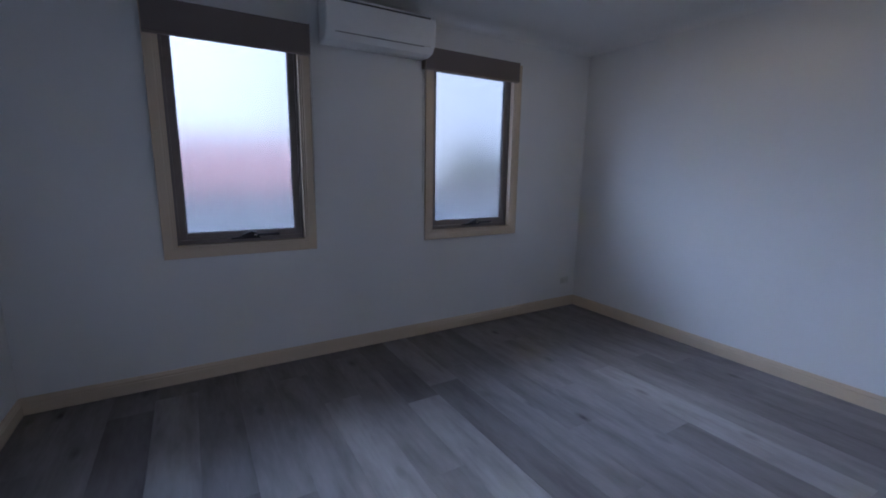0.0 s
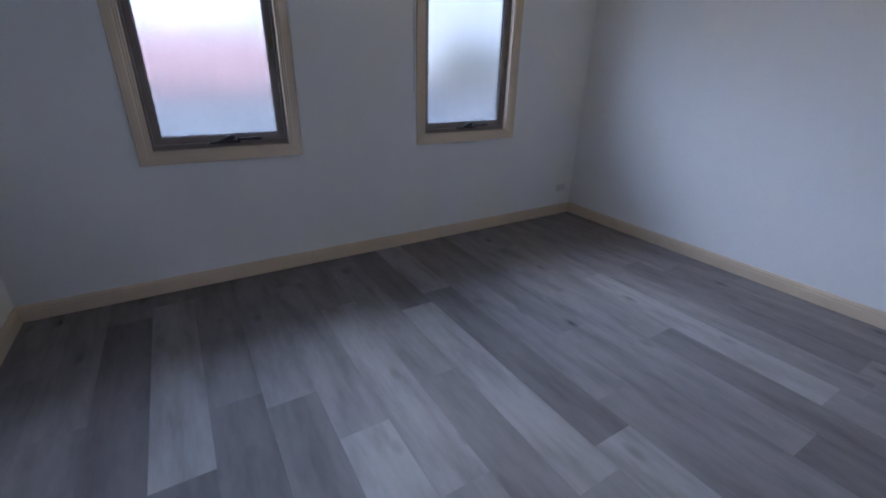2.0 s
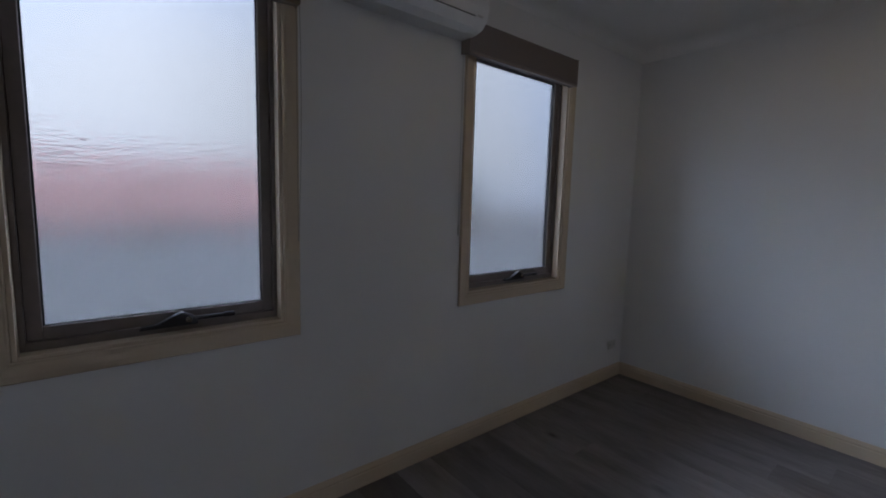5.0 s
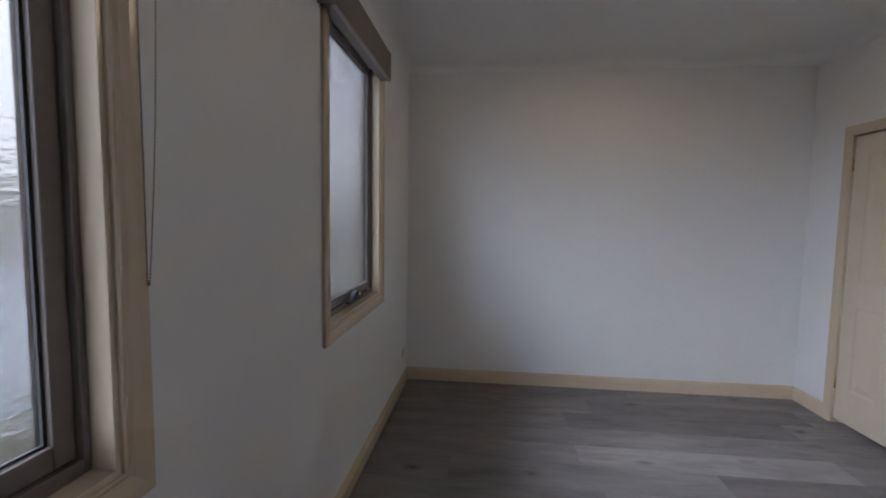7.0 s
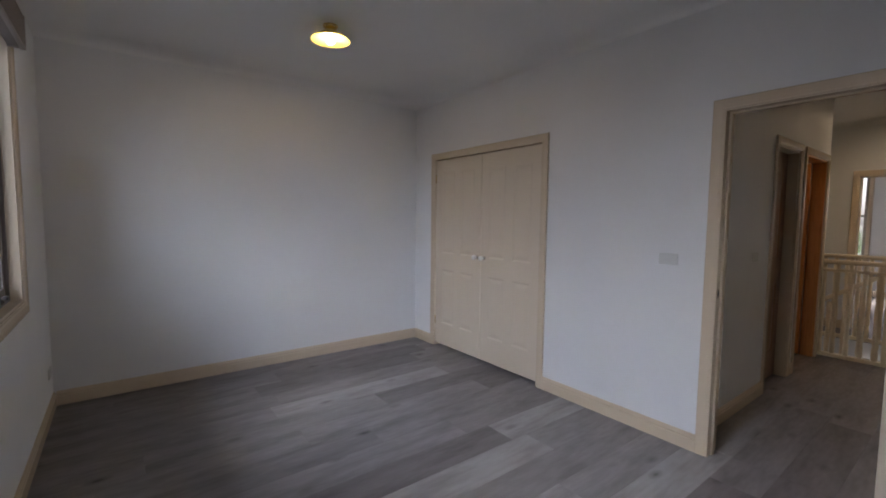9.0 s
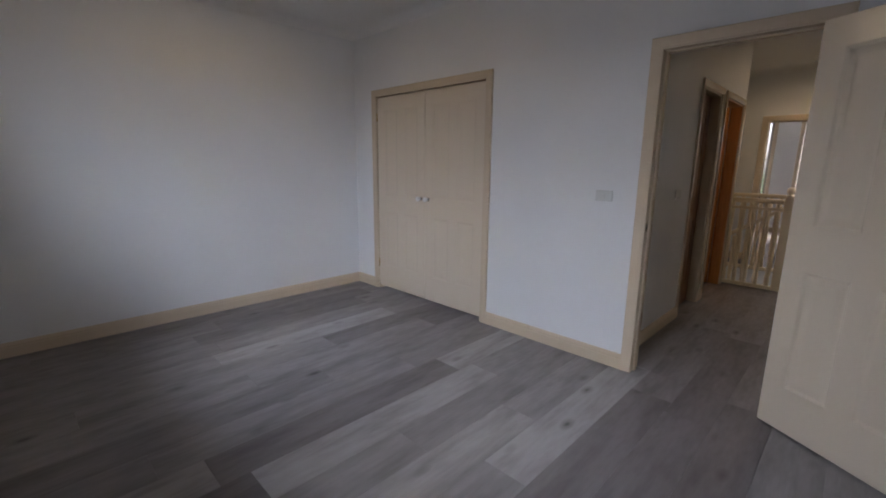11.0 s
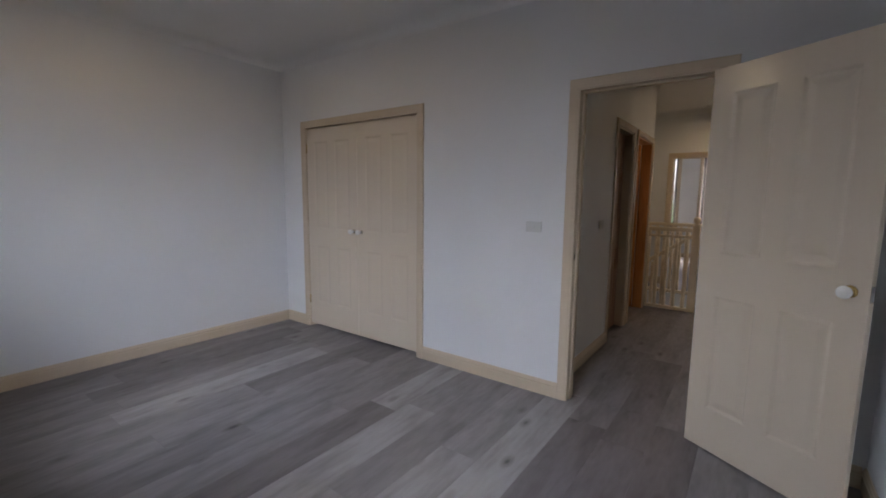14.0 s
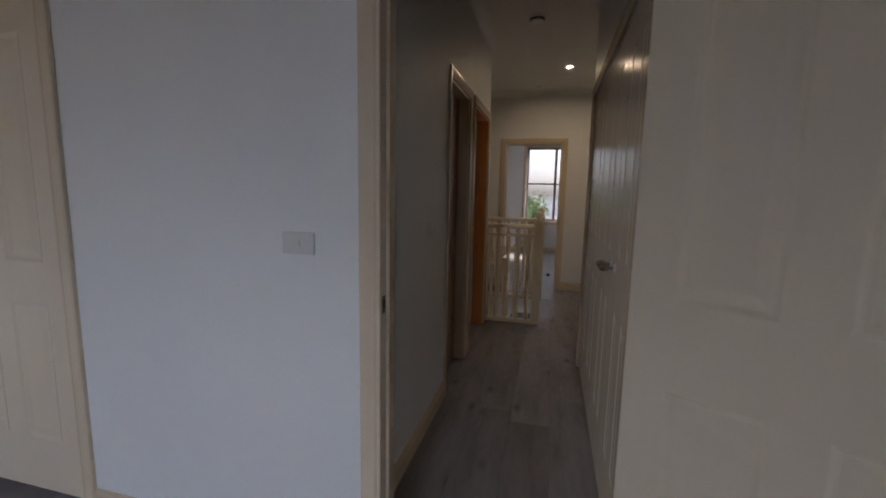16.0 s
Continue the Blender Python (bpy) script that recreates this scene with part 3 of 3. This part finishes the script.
# ---- switches and sockets ----
def wall_plate(name, label, m, sockets=False):
    p = thing(name, label, "power point" if sockets else "light switch", m)
    part("plate", boxed(-0.058, -0.036, 0, 0.058, 0.036, 0.008, bevel=0.003), PLATE, p)
    if sockets:
        for s in (-0.028, 0.028):
            for a, b in ((-0.006, 0.006), (0.006, 0.006), (0.0, -0.009)):
                part("slot", boxed(s + a - 0.001, b - 0.004, 0.0078, s + a + 0.001, b + 0.004, 0.0085), ACG, p)
        for s in (-0.02, 0.02):
            part("rocker", boxed(s - 0.005, 0.02, 0.008, s + 0.005, 0.03, 0.011, bevel=0.001), PLATE, p)
    else:
        part("rocker", boxed(-0.009, -0.013, 0.008, 0.009, 0.013, 0.0115, bevel=0.002), PLATE, p, "small rocker button")
    return p


wall_plate("light_switch", "white plastic light switch plate on bedroom wall", pose(-2.901, YW, 1.177, -90, 0, 0))
wall_plate("light_switch", "white plastic light switch plate on hall wall", pose(HX1, -4.27, 1.15, 0, -90, 0) @ pose(0, 0, 0, 0, 0, 90))
wall_plate("power_point", "white plastic double power point low on wall", pose(-0.16, YN, 0.295, 90, 0, 0), True)


# ---- ceiling lamp ----
def ceiling_lamp():
    l = thing("ceiling_lamp", "brass ceiling lamp with open conical shade, lit", "ceiling lamp", pose(-1.27, -1.645, H))
    part("ceiling_rose", turned([(0, 0), (0.05, 0), (0.052, -0.008), (0.04, -0.022), (0.022, -0.028), (0.02, -0.06), (0, -0.06)]), BRASS, l)
    shade = turned([(0.022, -0.03), (0.05, -0.042), (0.09, -0.066), (0.132, -0.096), (0.136, -0.1), (0.131, -0.099), (0.088, -0.069), (0.048, -0.045), (0.02, -0.033)], 40)
    part("shade", shade, SHADE, l, "cream enamel conical shade")
    part("bulb", turned([(0, -0.122), (0.014, -0.12), (0.025, -0.108), (0.028, -0.095), (0.022, -0.075), (0.014, -0.058), (0, -0.058)], 20), BULB, l, "glowing warm bulb")


SHADE = plain("cream_shade", (0.62, 0.48, 0.13), 0.45, 0.0, 0.05)
SHADE.node_tree.nodes["Principled BSDF"].inputs["Transmission Weight"].default_value = 0.12
BULB = glowing("bulb_glow", (1.0, 0.8, 0.52), 29.0)
ceiling_lamp()

# ---- hall and landing ----
hall_e = lambda u, v, o: (HX1 - o, u, v)
hall_w = lambda u, v, o: (HX0 + o, u, v)
landing = lambda u, v, o: (u, YE + o, v)
for nm, y0, y1 in (("door_frame_side_1", -5.26, -4.65), ("door_frame_side_2", -6.23, -5.47)):
    f = setting(nm, frame_bars(bmesh.new(), y0 + 0.0, y1, 0, DH, hall_e, w=0.06, sides="lrt"), CREAM, "cream painted door frame in the hall", "door frame")
    l = bmesh.new()
    box(l, HX1, y0, 0, HX1 + TH, y0 + 0.018, DH)
    box(l, HX1, y1 - 0.018, 0, HX1 + TH, y1, DH)
    box(l, HX1, y0 + 0.018, DH - 0.018, HX1 + TH, y1 - 0.018, DH)
    part("lining", l, CREAM if nm.endswith("1") else ORANGE, f)


def side_door(y, w, mat, label):
    d = thing("side_door", label, "door", pose(HX1 + TH + 0.004, y, 0.01))
    part("leaf", panel_bm(w, 2.02, 0.035, four_panels(w, 2.02)), mat, d)
    k = part("knob", knob_bm(0.025), BRASS, d, "", pose(w - 0.06, 0.035, 1.0, -90))
    return d


shut = thing("side_door", "dark brown stained timber door, closed in cream frame", "door", pose(HX1 + 0.112, -5.24, 0.01, 0, 0, 90))
part("leaf", panel_bm(0.574, 2.015, 0.035, four_panels(0.574, 2.015)), BROWN, shut)
side_door(-6.21, 0.70, ORANGE, "orange stained timber door standing open")

end_trim = setting("door_frame_landing", frame_bars(bmesh.new(), END_DOOR[0], END_DOOR[1], 0, DH - 0.03, landing, w=0.077, sides="lrt"), CREAM, "cream painted door frame at the landing end", "door frame")
part("lining", door_lining(bmesh.new(), END_DOOR[0], END_DOOR[1], DH - 0.03, landing, TH, 0.05), CREAM, end_trim)

# door stop on the end room floor
stop = thing("door_stop", "small black rubber door stop on grey floor", "door stop", pose(-3.69, -9.09, 0))
part("rubber", turned([(0.03, 0.0), (0.03, 0.012), (0.024, 0.03), (0.018, 0.042), (0.0, 0.044)], 16), SEAL, stop)


# linen cupboard
def cupboard_door(y0, w, knob, label):
    d = thing("linen_cupboard_door", label, "cupboard door", pose(HX0 - 0.038, y0, 0.015, 0, 0, 90), "linen cupboard doors")
    leaf = part("leaf", panel_bm(w, 2.03, 0.035, four_panels(w, 2.03)), DOORP, d)
    leaf.matrix_local = pose(0, -0.035, 0)
    if knob:
        k = part("knob", knob_bm(0.016), CHROME, d, "polished metal knob", pose(knob, -0.035, 1.03, 90))
        part("knob_rose", rose_bm(0.02), CERAMIC, k, "white ceramic rose")


cup = setting("cupboard_frame", frame_bars(bmesh.new(), -5.36, -3.46, 0, DH + 0.01, hall_w, w=0.06, sides="lrt"), CREAM, "cream painted linen cupboard frame", "door frame")
cw = (5.36 - 3.46) / 4
for i in range(4):
    cupboard_door(-5.36 + i * cw + 0.002, cw - 0.004, (0, 0, cw - 0.05, 0.05)[i], "cream gloss panelled linen cupboard door, closed")


# balustrade and stairs
def newel(x, y, z0):
    n = thing("newel_post", "cream painted square newel post with ball finial", "newel post", pose(x, y, z0), "newel posts")
    part("post", boxed(-0.04, -0.04, 0, 0.04, 0.04, 1.06, bevel=0.006), RAIL, n)
    part("finial", turned([(0.038, 1.06), (0.04, 1.07), (0.026, 1.08), (0.024, 1.09), (0.036, 1.105), (0.042, 1.125), (0.036, 1.15), (0.018, 1.165), (0, 1.168)], 20), RAIL, n, "rounded turned finial")
    return n


newel(-3.575, -6.39, 0)
newel(-3.575, -7.49, 0)


def spindle_bm(h):
    r = 0.022
    return turned([(r, 0), (r, h * 0.14), (r * 0.7, h * 0.16), (r * 1.1, h * 0.2), (r * 0.75, h * 0.3), (r * 1.05, h * 0.5), (r * 0.75, h * 0.72), (r * 1.1, h * 0.82), (r * 0.7, h * 0.85), (r, h * 0.87), (r, h)], 10)


def balustrade(y, x0, x1):
    b = thing("balustrade", "cream painted timber balustrade around stairwell", "balustrade", pose(0, y, 0), "landing balustrades")
    part("handrail", boxed(x0, -0.03, 0.985, x1, 0.03, 1.03, bevel=0.012), RAIL, b)
    part("under_rail", boxed(x0, -0.02, 0.905, x1, 0.02, 0.935, bevel=0.005), RAIL, b)
    part("bottom_rail", boxed(x0, -0.03, 0.0, x1, 0.03, 0.04, bevel=0.004), RAIL, b)
    n = max(2, round((x1 - x0) / 0.105))
    me = mesh_of(spindle_bm(0.865), "spindle", RAIL)
    sm = mesh_of(spindle_bm(0.05), "short_spindle", RAIL)
    for i in range(n):
        x = x0 + (i + 0.5) * (x1 - x0) / n
        for nm, data, z in (("spindle", me, 0.04), ("short_spindle", sm, 0.935)):
            o = new(nm, data)
            o.matrix_world = pose(x, 0, z)
            o.parent = b
    return b


balustrade(-6.39, -3.535, HX1 + 0.04)
balustrade(-7.49, -3.535, -0.95)

st = thing("staircase", "timber staircase going down with raked cream handrail", "staircase", pose(-3.535, (SY0 + SY1) / 2, 0))
for i in range(10):
    part("tread", boxed(i * 0.25, -0.45, -0.18 * (i + 1) - 0.03, i * 0.25 + 0.28, 0.45, -0.18 * (i + 1), bevel=0.006), FLOOR, st)
    part("riser", boxed(i * 0.25, -0.45, -0.18 * (i + 1), i * 0.25 + 0.018, 0.45, -0.18 * i - 0.03), RAIL, st)
rake = bmesh.new()
box(rake, 0.0, -0.025, -0.022, 2.6, 0.025, 0.022, 0.01)
yy = 0.44
rr = part("raked_handrail", rake, RAIL, st)
rr.matrix_local = pose(0.0, yy, 0.93, 0, math.degrees(math.atan2(0.18, 0.25)), 0)
strg = bmesh.new()
box(strg, 0.0, -0.02, -0.14, 2.6, 0.02, 0.14)
ss = part("stringer", strg, RAIL, st)
ss.matrix_local = pose(0.05, yy, -0.12, 0, math.degrees(math.atan2(0.18, 0.25)), 0)
me = mesh_of(spindle_bm(0.86), "stair_spindle", RAIL)
for i in range(14):
    o = new("stair_spindle", me)
    o.matrix_world = pose(0.06 + i * 0.125, yy, 0.02 - (0.06 + i * 0.125) * 0.72)
    o.parent = st
setting("floor_below", boxed(-4.8, YE, -3.1, -0.8, -6.3, -3.0), FLOOR, "grey floor of the storey below", "floor")

# ceiling fittings in the hall
sm = thing("smoke_alarm", "round white smoke alarm on hall ceiling", "smoke alarm", pose(-3.50, -5.66, H))
part("housing", turned([(0, -0.046), (0.04, -0.046), (0.052, -0.038), (0.06, -0.012), (0.064, 0), (0, 0)], 28), ACW, sm)
part("vent_ring", turned([(0.0535, -0.037), (0.057, -0.034), (0.0605, -0.02), (0.057, -0.018)], 28), ACG, sm, "dark vent slot ring")
sm = thing("ceiling_sensor", "small white sensor on landing ceiling", "sensor", pose(-3.465, -7.97, H))
part("housing", turned([(0, -0.03), (0.03, -0.03), (0.04, -0.02), (0.043, 0), (0, 0)], 20), ACW, sm)
DOWNGLOW = glowing("downlight_glow", (1.0, 0.76, 0.46), 460.0)
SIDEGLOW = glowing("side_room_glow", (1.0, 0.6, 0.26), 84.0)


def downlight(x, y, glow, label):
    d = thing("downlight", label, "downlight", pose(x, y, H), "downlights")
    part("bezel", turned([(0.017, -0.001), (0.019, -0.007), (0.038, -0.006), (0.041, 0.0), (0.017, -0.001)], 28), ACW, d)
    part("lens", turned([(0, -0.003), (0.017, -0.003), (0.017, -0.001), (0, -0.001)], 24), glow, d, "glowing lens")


downlight(-3.795, -7.12, DOWNGLOW, "small recessed round downlight in landing ceiling, lit")
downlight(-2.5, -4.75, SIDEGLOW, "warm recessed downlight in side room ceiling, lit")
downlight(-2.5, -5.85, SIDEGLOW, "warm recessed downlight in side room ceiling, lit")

# end room window
def sash_window(name, hole, mullion):
    x0, x1, z0, z1 = hole
    win = setting(name, frame_bars(bmesh.new(), x0, x1, z0, z1, lambda u, v, o: (u, YF + o, v)), CREAM, "clear double hung window with cream trim", "window")
    rail = 1.53
    f = bmesh.new()
    for (p, q, r, s) in ((x0, x0 + 0.05, z0, z1), (x1 - 0.05, x1, z0, z1), (x0 + 0.05, x1 - 0.05, z0, z0 + 0.06), (x0 + 0.05, x1 - 0.05, z1 - 0.05, z1), (mullion, mullion + 0.055, z0 + 0.06, z1 - 0.05)):
        box(f, p, YF - 0.12, r, q, YF - 0.07, s, 0.003)
    part("window_frame", f, FRAME, win, "bronze aluminium frame")
    for a, b in ((x0 + 0.05, mullion), (mullion + 0.055, x1 - 0.05)):
        part("mid_rail", boxed(a, YF - 0.118, rail, b, YF - 0.072, rail + 0.035, bevel=0.003), FRAME, win)
        for c, d in ((z0 + 0.06, rail), (rail + 0.035, z1 - 0.05)):
            p = part("pane", boxed(a, YF - 0.1, c, b, YF - 0.095, d), CLEAR, win)
            p.visible_shadow = False
    sill = boxed(x0 - 0.08, YF - 0.06, z0 - 0.02, x1 + 0.08, YF + 0.035, z0 + 0.004, bevel=0.004)
    part("window_sill", sill, CREAM, win)
    return win


sash_window("window_3", FW, -3.765)
sash_window("window_4", FW2, -2.02)

# ---- outside ----
GROUND = plain("ground_dry_grass", (0.2, 0.21, 0.17), 0.9, 0.0, 0.5, 0.8)
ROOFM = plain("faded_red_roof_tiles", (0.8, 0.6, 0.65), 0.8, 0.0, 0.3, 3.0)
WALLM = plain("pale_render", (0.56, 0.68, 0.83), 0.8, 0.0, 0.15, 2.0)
LEAFM = plain("leaf_green", (0.19, 0.23, 0.15), 0.7, 0.0, 0.4, 6.0)
BARK = plain("bark", (0.1, 0.075, 0.05), 0.9, 0.0, 0.4, 12.0)
gr = bmesh.new()
bmesh.ops.create_grid(gr, x_segments=2, y_segments=2, size=900, matrix=Matrix.Translation((0, 0, -3.2)))
tagged(part("ground", gr, GROUND), "dry pale grass ground below the windows", "ground", kind="structure")


def neighbour_house(x0, x1, y0, y1, eave, ridge, roof, label):
    h = thing("house", label, "house", pose((x0 + x1) / 2, (y0 + y1) / 2, -3.2))
    w, d, e, r = (x1 - x0) / 2, (y1 - y0) / 2, eave + 3.2, ridge + 3.2
    part("wall", boxed(-w + 0.5, -d + 0.12, 0, w - 0.5, d - 0.12, e), WALLM, h)
    bm = bmesh.new()
    for s in (-1, 1):
        n = 16
        for i in range(n):
            ya, yb = s * d * (1 - i / n), s * d * (1 - (i + 1) / n)
            za, zb = e + (r - e) * i / n, e + (r - e) * (i + 1) / n
            bm.faces.new([bm.verts.new(v) for v in ((-w, ya, za + 0.03), (w, ya, za + 0.03), (w, yb, zb), (-w, yb, zb))])
            bm.faces.new([bm.verts.new(v) for v in ((-w, ya, za - 0.02), (w, ya, za - 0.02), (w, ya, za + 0.03), (-w, ya, za + 0.03))])
    part("roof", bm, roof, h, "tiled gable roof")
    for s in (-1, 1):
        gb = bmesh.new()
        gb.faces.new([gb.verts.new(v) for v in ((s * (w - 0.5), -d + 0.1, e), (s * (w - 0.5), d - 0.1, e), (s * (w - 0.5), 0, r - 0.1))])
        part("gable", gb, WALLM, h)
    return h


def tree(x, y, z0, height, spread, seed, label, leaf=LEAFM):
    rng = random.Random(seed)
    t = thing("tree", label, "tree", pose(x, y, z0))
    tb = turned([(0.16, 0), (0.12, height * 0.2), (0.08, height * 0.5), (0.03, height * 0.85)], 10)
    for i in range(7):
        a, q = i * 0.9 + rng.random(), height * (0.35 + 0.07 * i)
        m = pose(0, 0, q, 0, 0, math.degrees(a)) @ pose(0, 0, 0, 0, 50, 0)
        bmesh.ops.create_cone(tb, cap_ends=True, segments=6, radius1=0.05, radius2=0.012, depth=spread * 0.9, matrix=m @ Matrix.Translation((0, 0, spread * 0.45)))
    part("trunk", tb, BARK, t)
    lb = bmesh.new()
    for i in range(1700):
        u = rng.random() ** 0.4
        th, ph = rng.random() * 6.283, math.acos(2 * rng.random() - 1)
        lump = 1 + 0.3 * math.sin(3 * th + seed) * math.sin(2 * ph) + rng.uniform(-0.12, 0.12)
        p = Vector((math.cos(th) * math.sin(ph) * spread * u * lump, math.sin(th) * math.sin(ph) * spread * u * lump, height * 0.68 + math.cos(ph) * height * 0.34 * u * lump))
        m = Matrix.Translation(p) @ Euler((rng.random() * 6, rng.random() * 6, rng.random() * 6)).to_matrix().to_4x4()
        c = 0.09 + rng.random() * 0.12
        lb.faces.new([lb.verts.new(m @ Vector(v)) for v in ((-c, 0, 0), (0, -c * 0.5, 0.02), (c, 0, 0), (0, c * 0.5, 0.02))])
    part("crown", lb, leaf, t, "loose crown of small green leaves")
    return t


STREETLEAF = plain("street_leaf_green", (0.3, 0.4, 0.16), 0.6, 0.0, 0.35, 6.0)
GREYROOF = plain("grey_roof", (0.4, 0.41, 0.43), 0.7, 0.0, 0.2, 3.0)
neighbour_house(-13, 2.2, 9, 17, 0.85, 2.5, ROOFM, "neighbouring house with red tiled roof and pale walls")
tree(11.4, 17.5, -3.2, 6.2, 3.1, 4, "broad green garden tree beside neighbouring house")


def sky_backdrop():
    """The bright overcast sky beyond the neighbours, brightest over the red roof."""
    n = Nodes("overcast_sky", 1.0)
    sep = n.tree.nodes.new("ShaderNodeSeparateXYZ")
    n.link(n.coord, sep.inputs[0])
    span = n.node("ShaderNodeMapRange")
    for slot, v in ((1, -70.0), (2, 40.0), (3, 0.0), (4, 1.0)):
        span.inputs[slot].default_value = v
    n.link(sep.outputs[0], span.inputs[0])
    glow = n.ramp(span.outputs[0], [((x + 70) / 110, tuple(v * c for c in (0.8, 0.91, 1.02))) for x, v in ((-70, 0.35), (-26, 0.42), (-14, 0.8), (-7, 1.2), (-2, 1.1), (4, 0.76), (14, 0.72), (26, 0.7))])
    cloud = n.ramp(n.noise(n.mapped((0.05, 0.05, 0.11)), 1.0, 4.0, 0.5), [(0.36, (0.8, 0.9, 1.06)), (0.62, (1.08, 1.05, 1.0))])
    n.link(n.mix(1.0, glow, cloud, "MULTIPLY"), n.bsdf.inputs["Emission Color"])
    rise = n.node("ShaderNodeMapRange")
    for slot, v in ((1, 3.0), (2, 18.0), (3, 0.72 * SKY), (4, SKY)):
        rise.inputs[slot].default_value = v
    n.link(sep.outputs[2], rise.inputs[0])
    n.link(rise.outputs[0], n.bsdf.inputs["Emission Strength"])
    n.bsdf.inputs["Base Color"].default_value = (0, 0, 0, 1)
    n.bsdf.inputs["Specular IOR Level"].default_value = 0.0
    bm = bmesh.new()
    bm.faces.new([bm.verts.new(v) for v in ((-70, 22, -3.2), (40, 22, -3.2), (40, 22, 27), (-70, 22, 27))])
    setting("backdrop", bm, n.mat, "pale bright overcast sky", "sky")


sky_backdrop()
tree(-1.9, -34, -3.2, 4.4, 1.5, 5, "green street tree below end room window", STREETLEAF)
tree(0.3, -46, -3.2, 4.4, 2.4, 6, "green street tree below end room window", STREETLEAF)
tree(-9.5, -62, -3.2, 4.5, 3.2, 8, "green street tree below end room window", STREETLEAF)
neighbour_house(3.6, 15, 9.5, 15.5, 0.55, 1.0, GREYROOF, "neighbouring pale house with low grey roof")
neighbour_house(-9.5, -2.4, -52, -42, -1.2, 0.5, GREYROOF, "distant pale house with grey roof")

# ---- floor planks ----
PW, PL, P0 = 0.2315, 1.52, 0.037
def plank_mesh(w, l, mat):
    """A plank with its top at z=0 and small bevelled long edges."""
    bm = bmesh.new()
    g, t, c = 0.0003, 0.006, 0.0006
    ring = [(g, -t), (g, -c), (g + c, 0), (w - g - c, 0), (w - g, -c), (w - g, -t)]
    a = [bm.verts.new((x, g, z)) for x, z in ring]
    b = [bm.verts.new((x, l - g, z)) for x, z in ring]
    for i in range(5):
        bm.faces.new((a[i], a[i + 1], b[i + 1], b[i]))
    bm.faces.new(list(reversed(a)))
    bm.faces.new(b)
    bmesh.ops.recalc_face_normals(bm, faces=bm.faces)
    return mesh_of(bm, "plank", mat)


plank_cache = {}
JOINTS = {0: -0.35, 1: -1.50, 2: -1.275, 3: -1.36, 4: -1.275, 5: -0.5, 6: -1.34, 7: -0.2, 8: -0.70, 9: -0.88, 10: -1.007, 11: -0.15, 12: -0.75, 13: -0.3, 14: -1.48, 15: -1.36, 16: -0.195, 17: -0.32, 18: -1.2, 19: -0.7, 20: -0.2}
# planks printed darker or lighter than the rest: (row, y of the joint at their window end)
DARK = {(2, -1.275), (9, -0.88), (14, -1.48), (15, -1.36), (15, -2.88), (16, -1.715), (10, 0.513), (17, -0.32), (6, -2.86), (5, -2.02), (1, -1.50)}
LIGHT = {(4, -1.275), (10, -1.007), (16, -0.195), (9, -2.4), (9, 0.64), (12, -0.75), (13, -1.82)}


def lay(parent, x0, x1, y0, y1):
    """Rows of planks along y that fill the rectangle, cut at its edges."""
    k = int(math.floor((-x1 - P0) / PW))
    while -(P0 + PW * k) > x0:
        right, left = -(P0 + PW * k), -(P0 + PW * (k + 1))
        a, b = max(left, x0), min(right, x1)
        j = JOINTS.get(k, -0.4 - (k * 0.61) % 1.5)
        top = j + PL * math.ceil((y1 - j) / PL)
        while top > y0 and b - a > 0.01:
            c, d = max(top - PL, y0), min(top, y1)
            if d - c > 0.01:
                mark = (k, round(top, 3))
                mat = FLOOR_DARK if mark in DARK else FLOOR_LIGHT if mark in LIGHT else FLOOR
                key = (round(b - a, 3), round(d - c, 3), mat.name)
                if key not in plank_cache:
                    plank_cache[key] = plank_mesh(b - a, d - c, mat)
                o = new("plank", plank_cache[key])
                o.location = (a, c, 0)
                o.parent = parent
            top -= PL
        k += 1


fl = thing("floor", "grey oak vinyl plank floor with knots", "floor")
tagged(fl, kind="structure")
lay(fl, XL, XR, YW - TH, YN)
hf = tagged(thing("floor_hall", "grey oak vinyl plank floor of the hall", "floor"), kind="structure")
lay(hf, -4.75, HX1, SY0, YW - TH)
lay(hf, -4.75, -3.60, SY1, SY0)
lay(hf, -4.75, -0.9, YE - TH, SY1)
ef = tagged(thing("floor_end", "grey oak vinyl plank floor of the end room", "floor"), kind="structure")
lay(ef, -6.2, -0.9, YF, YE - TH)
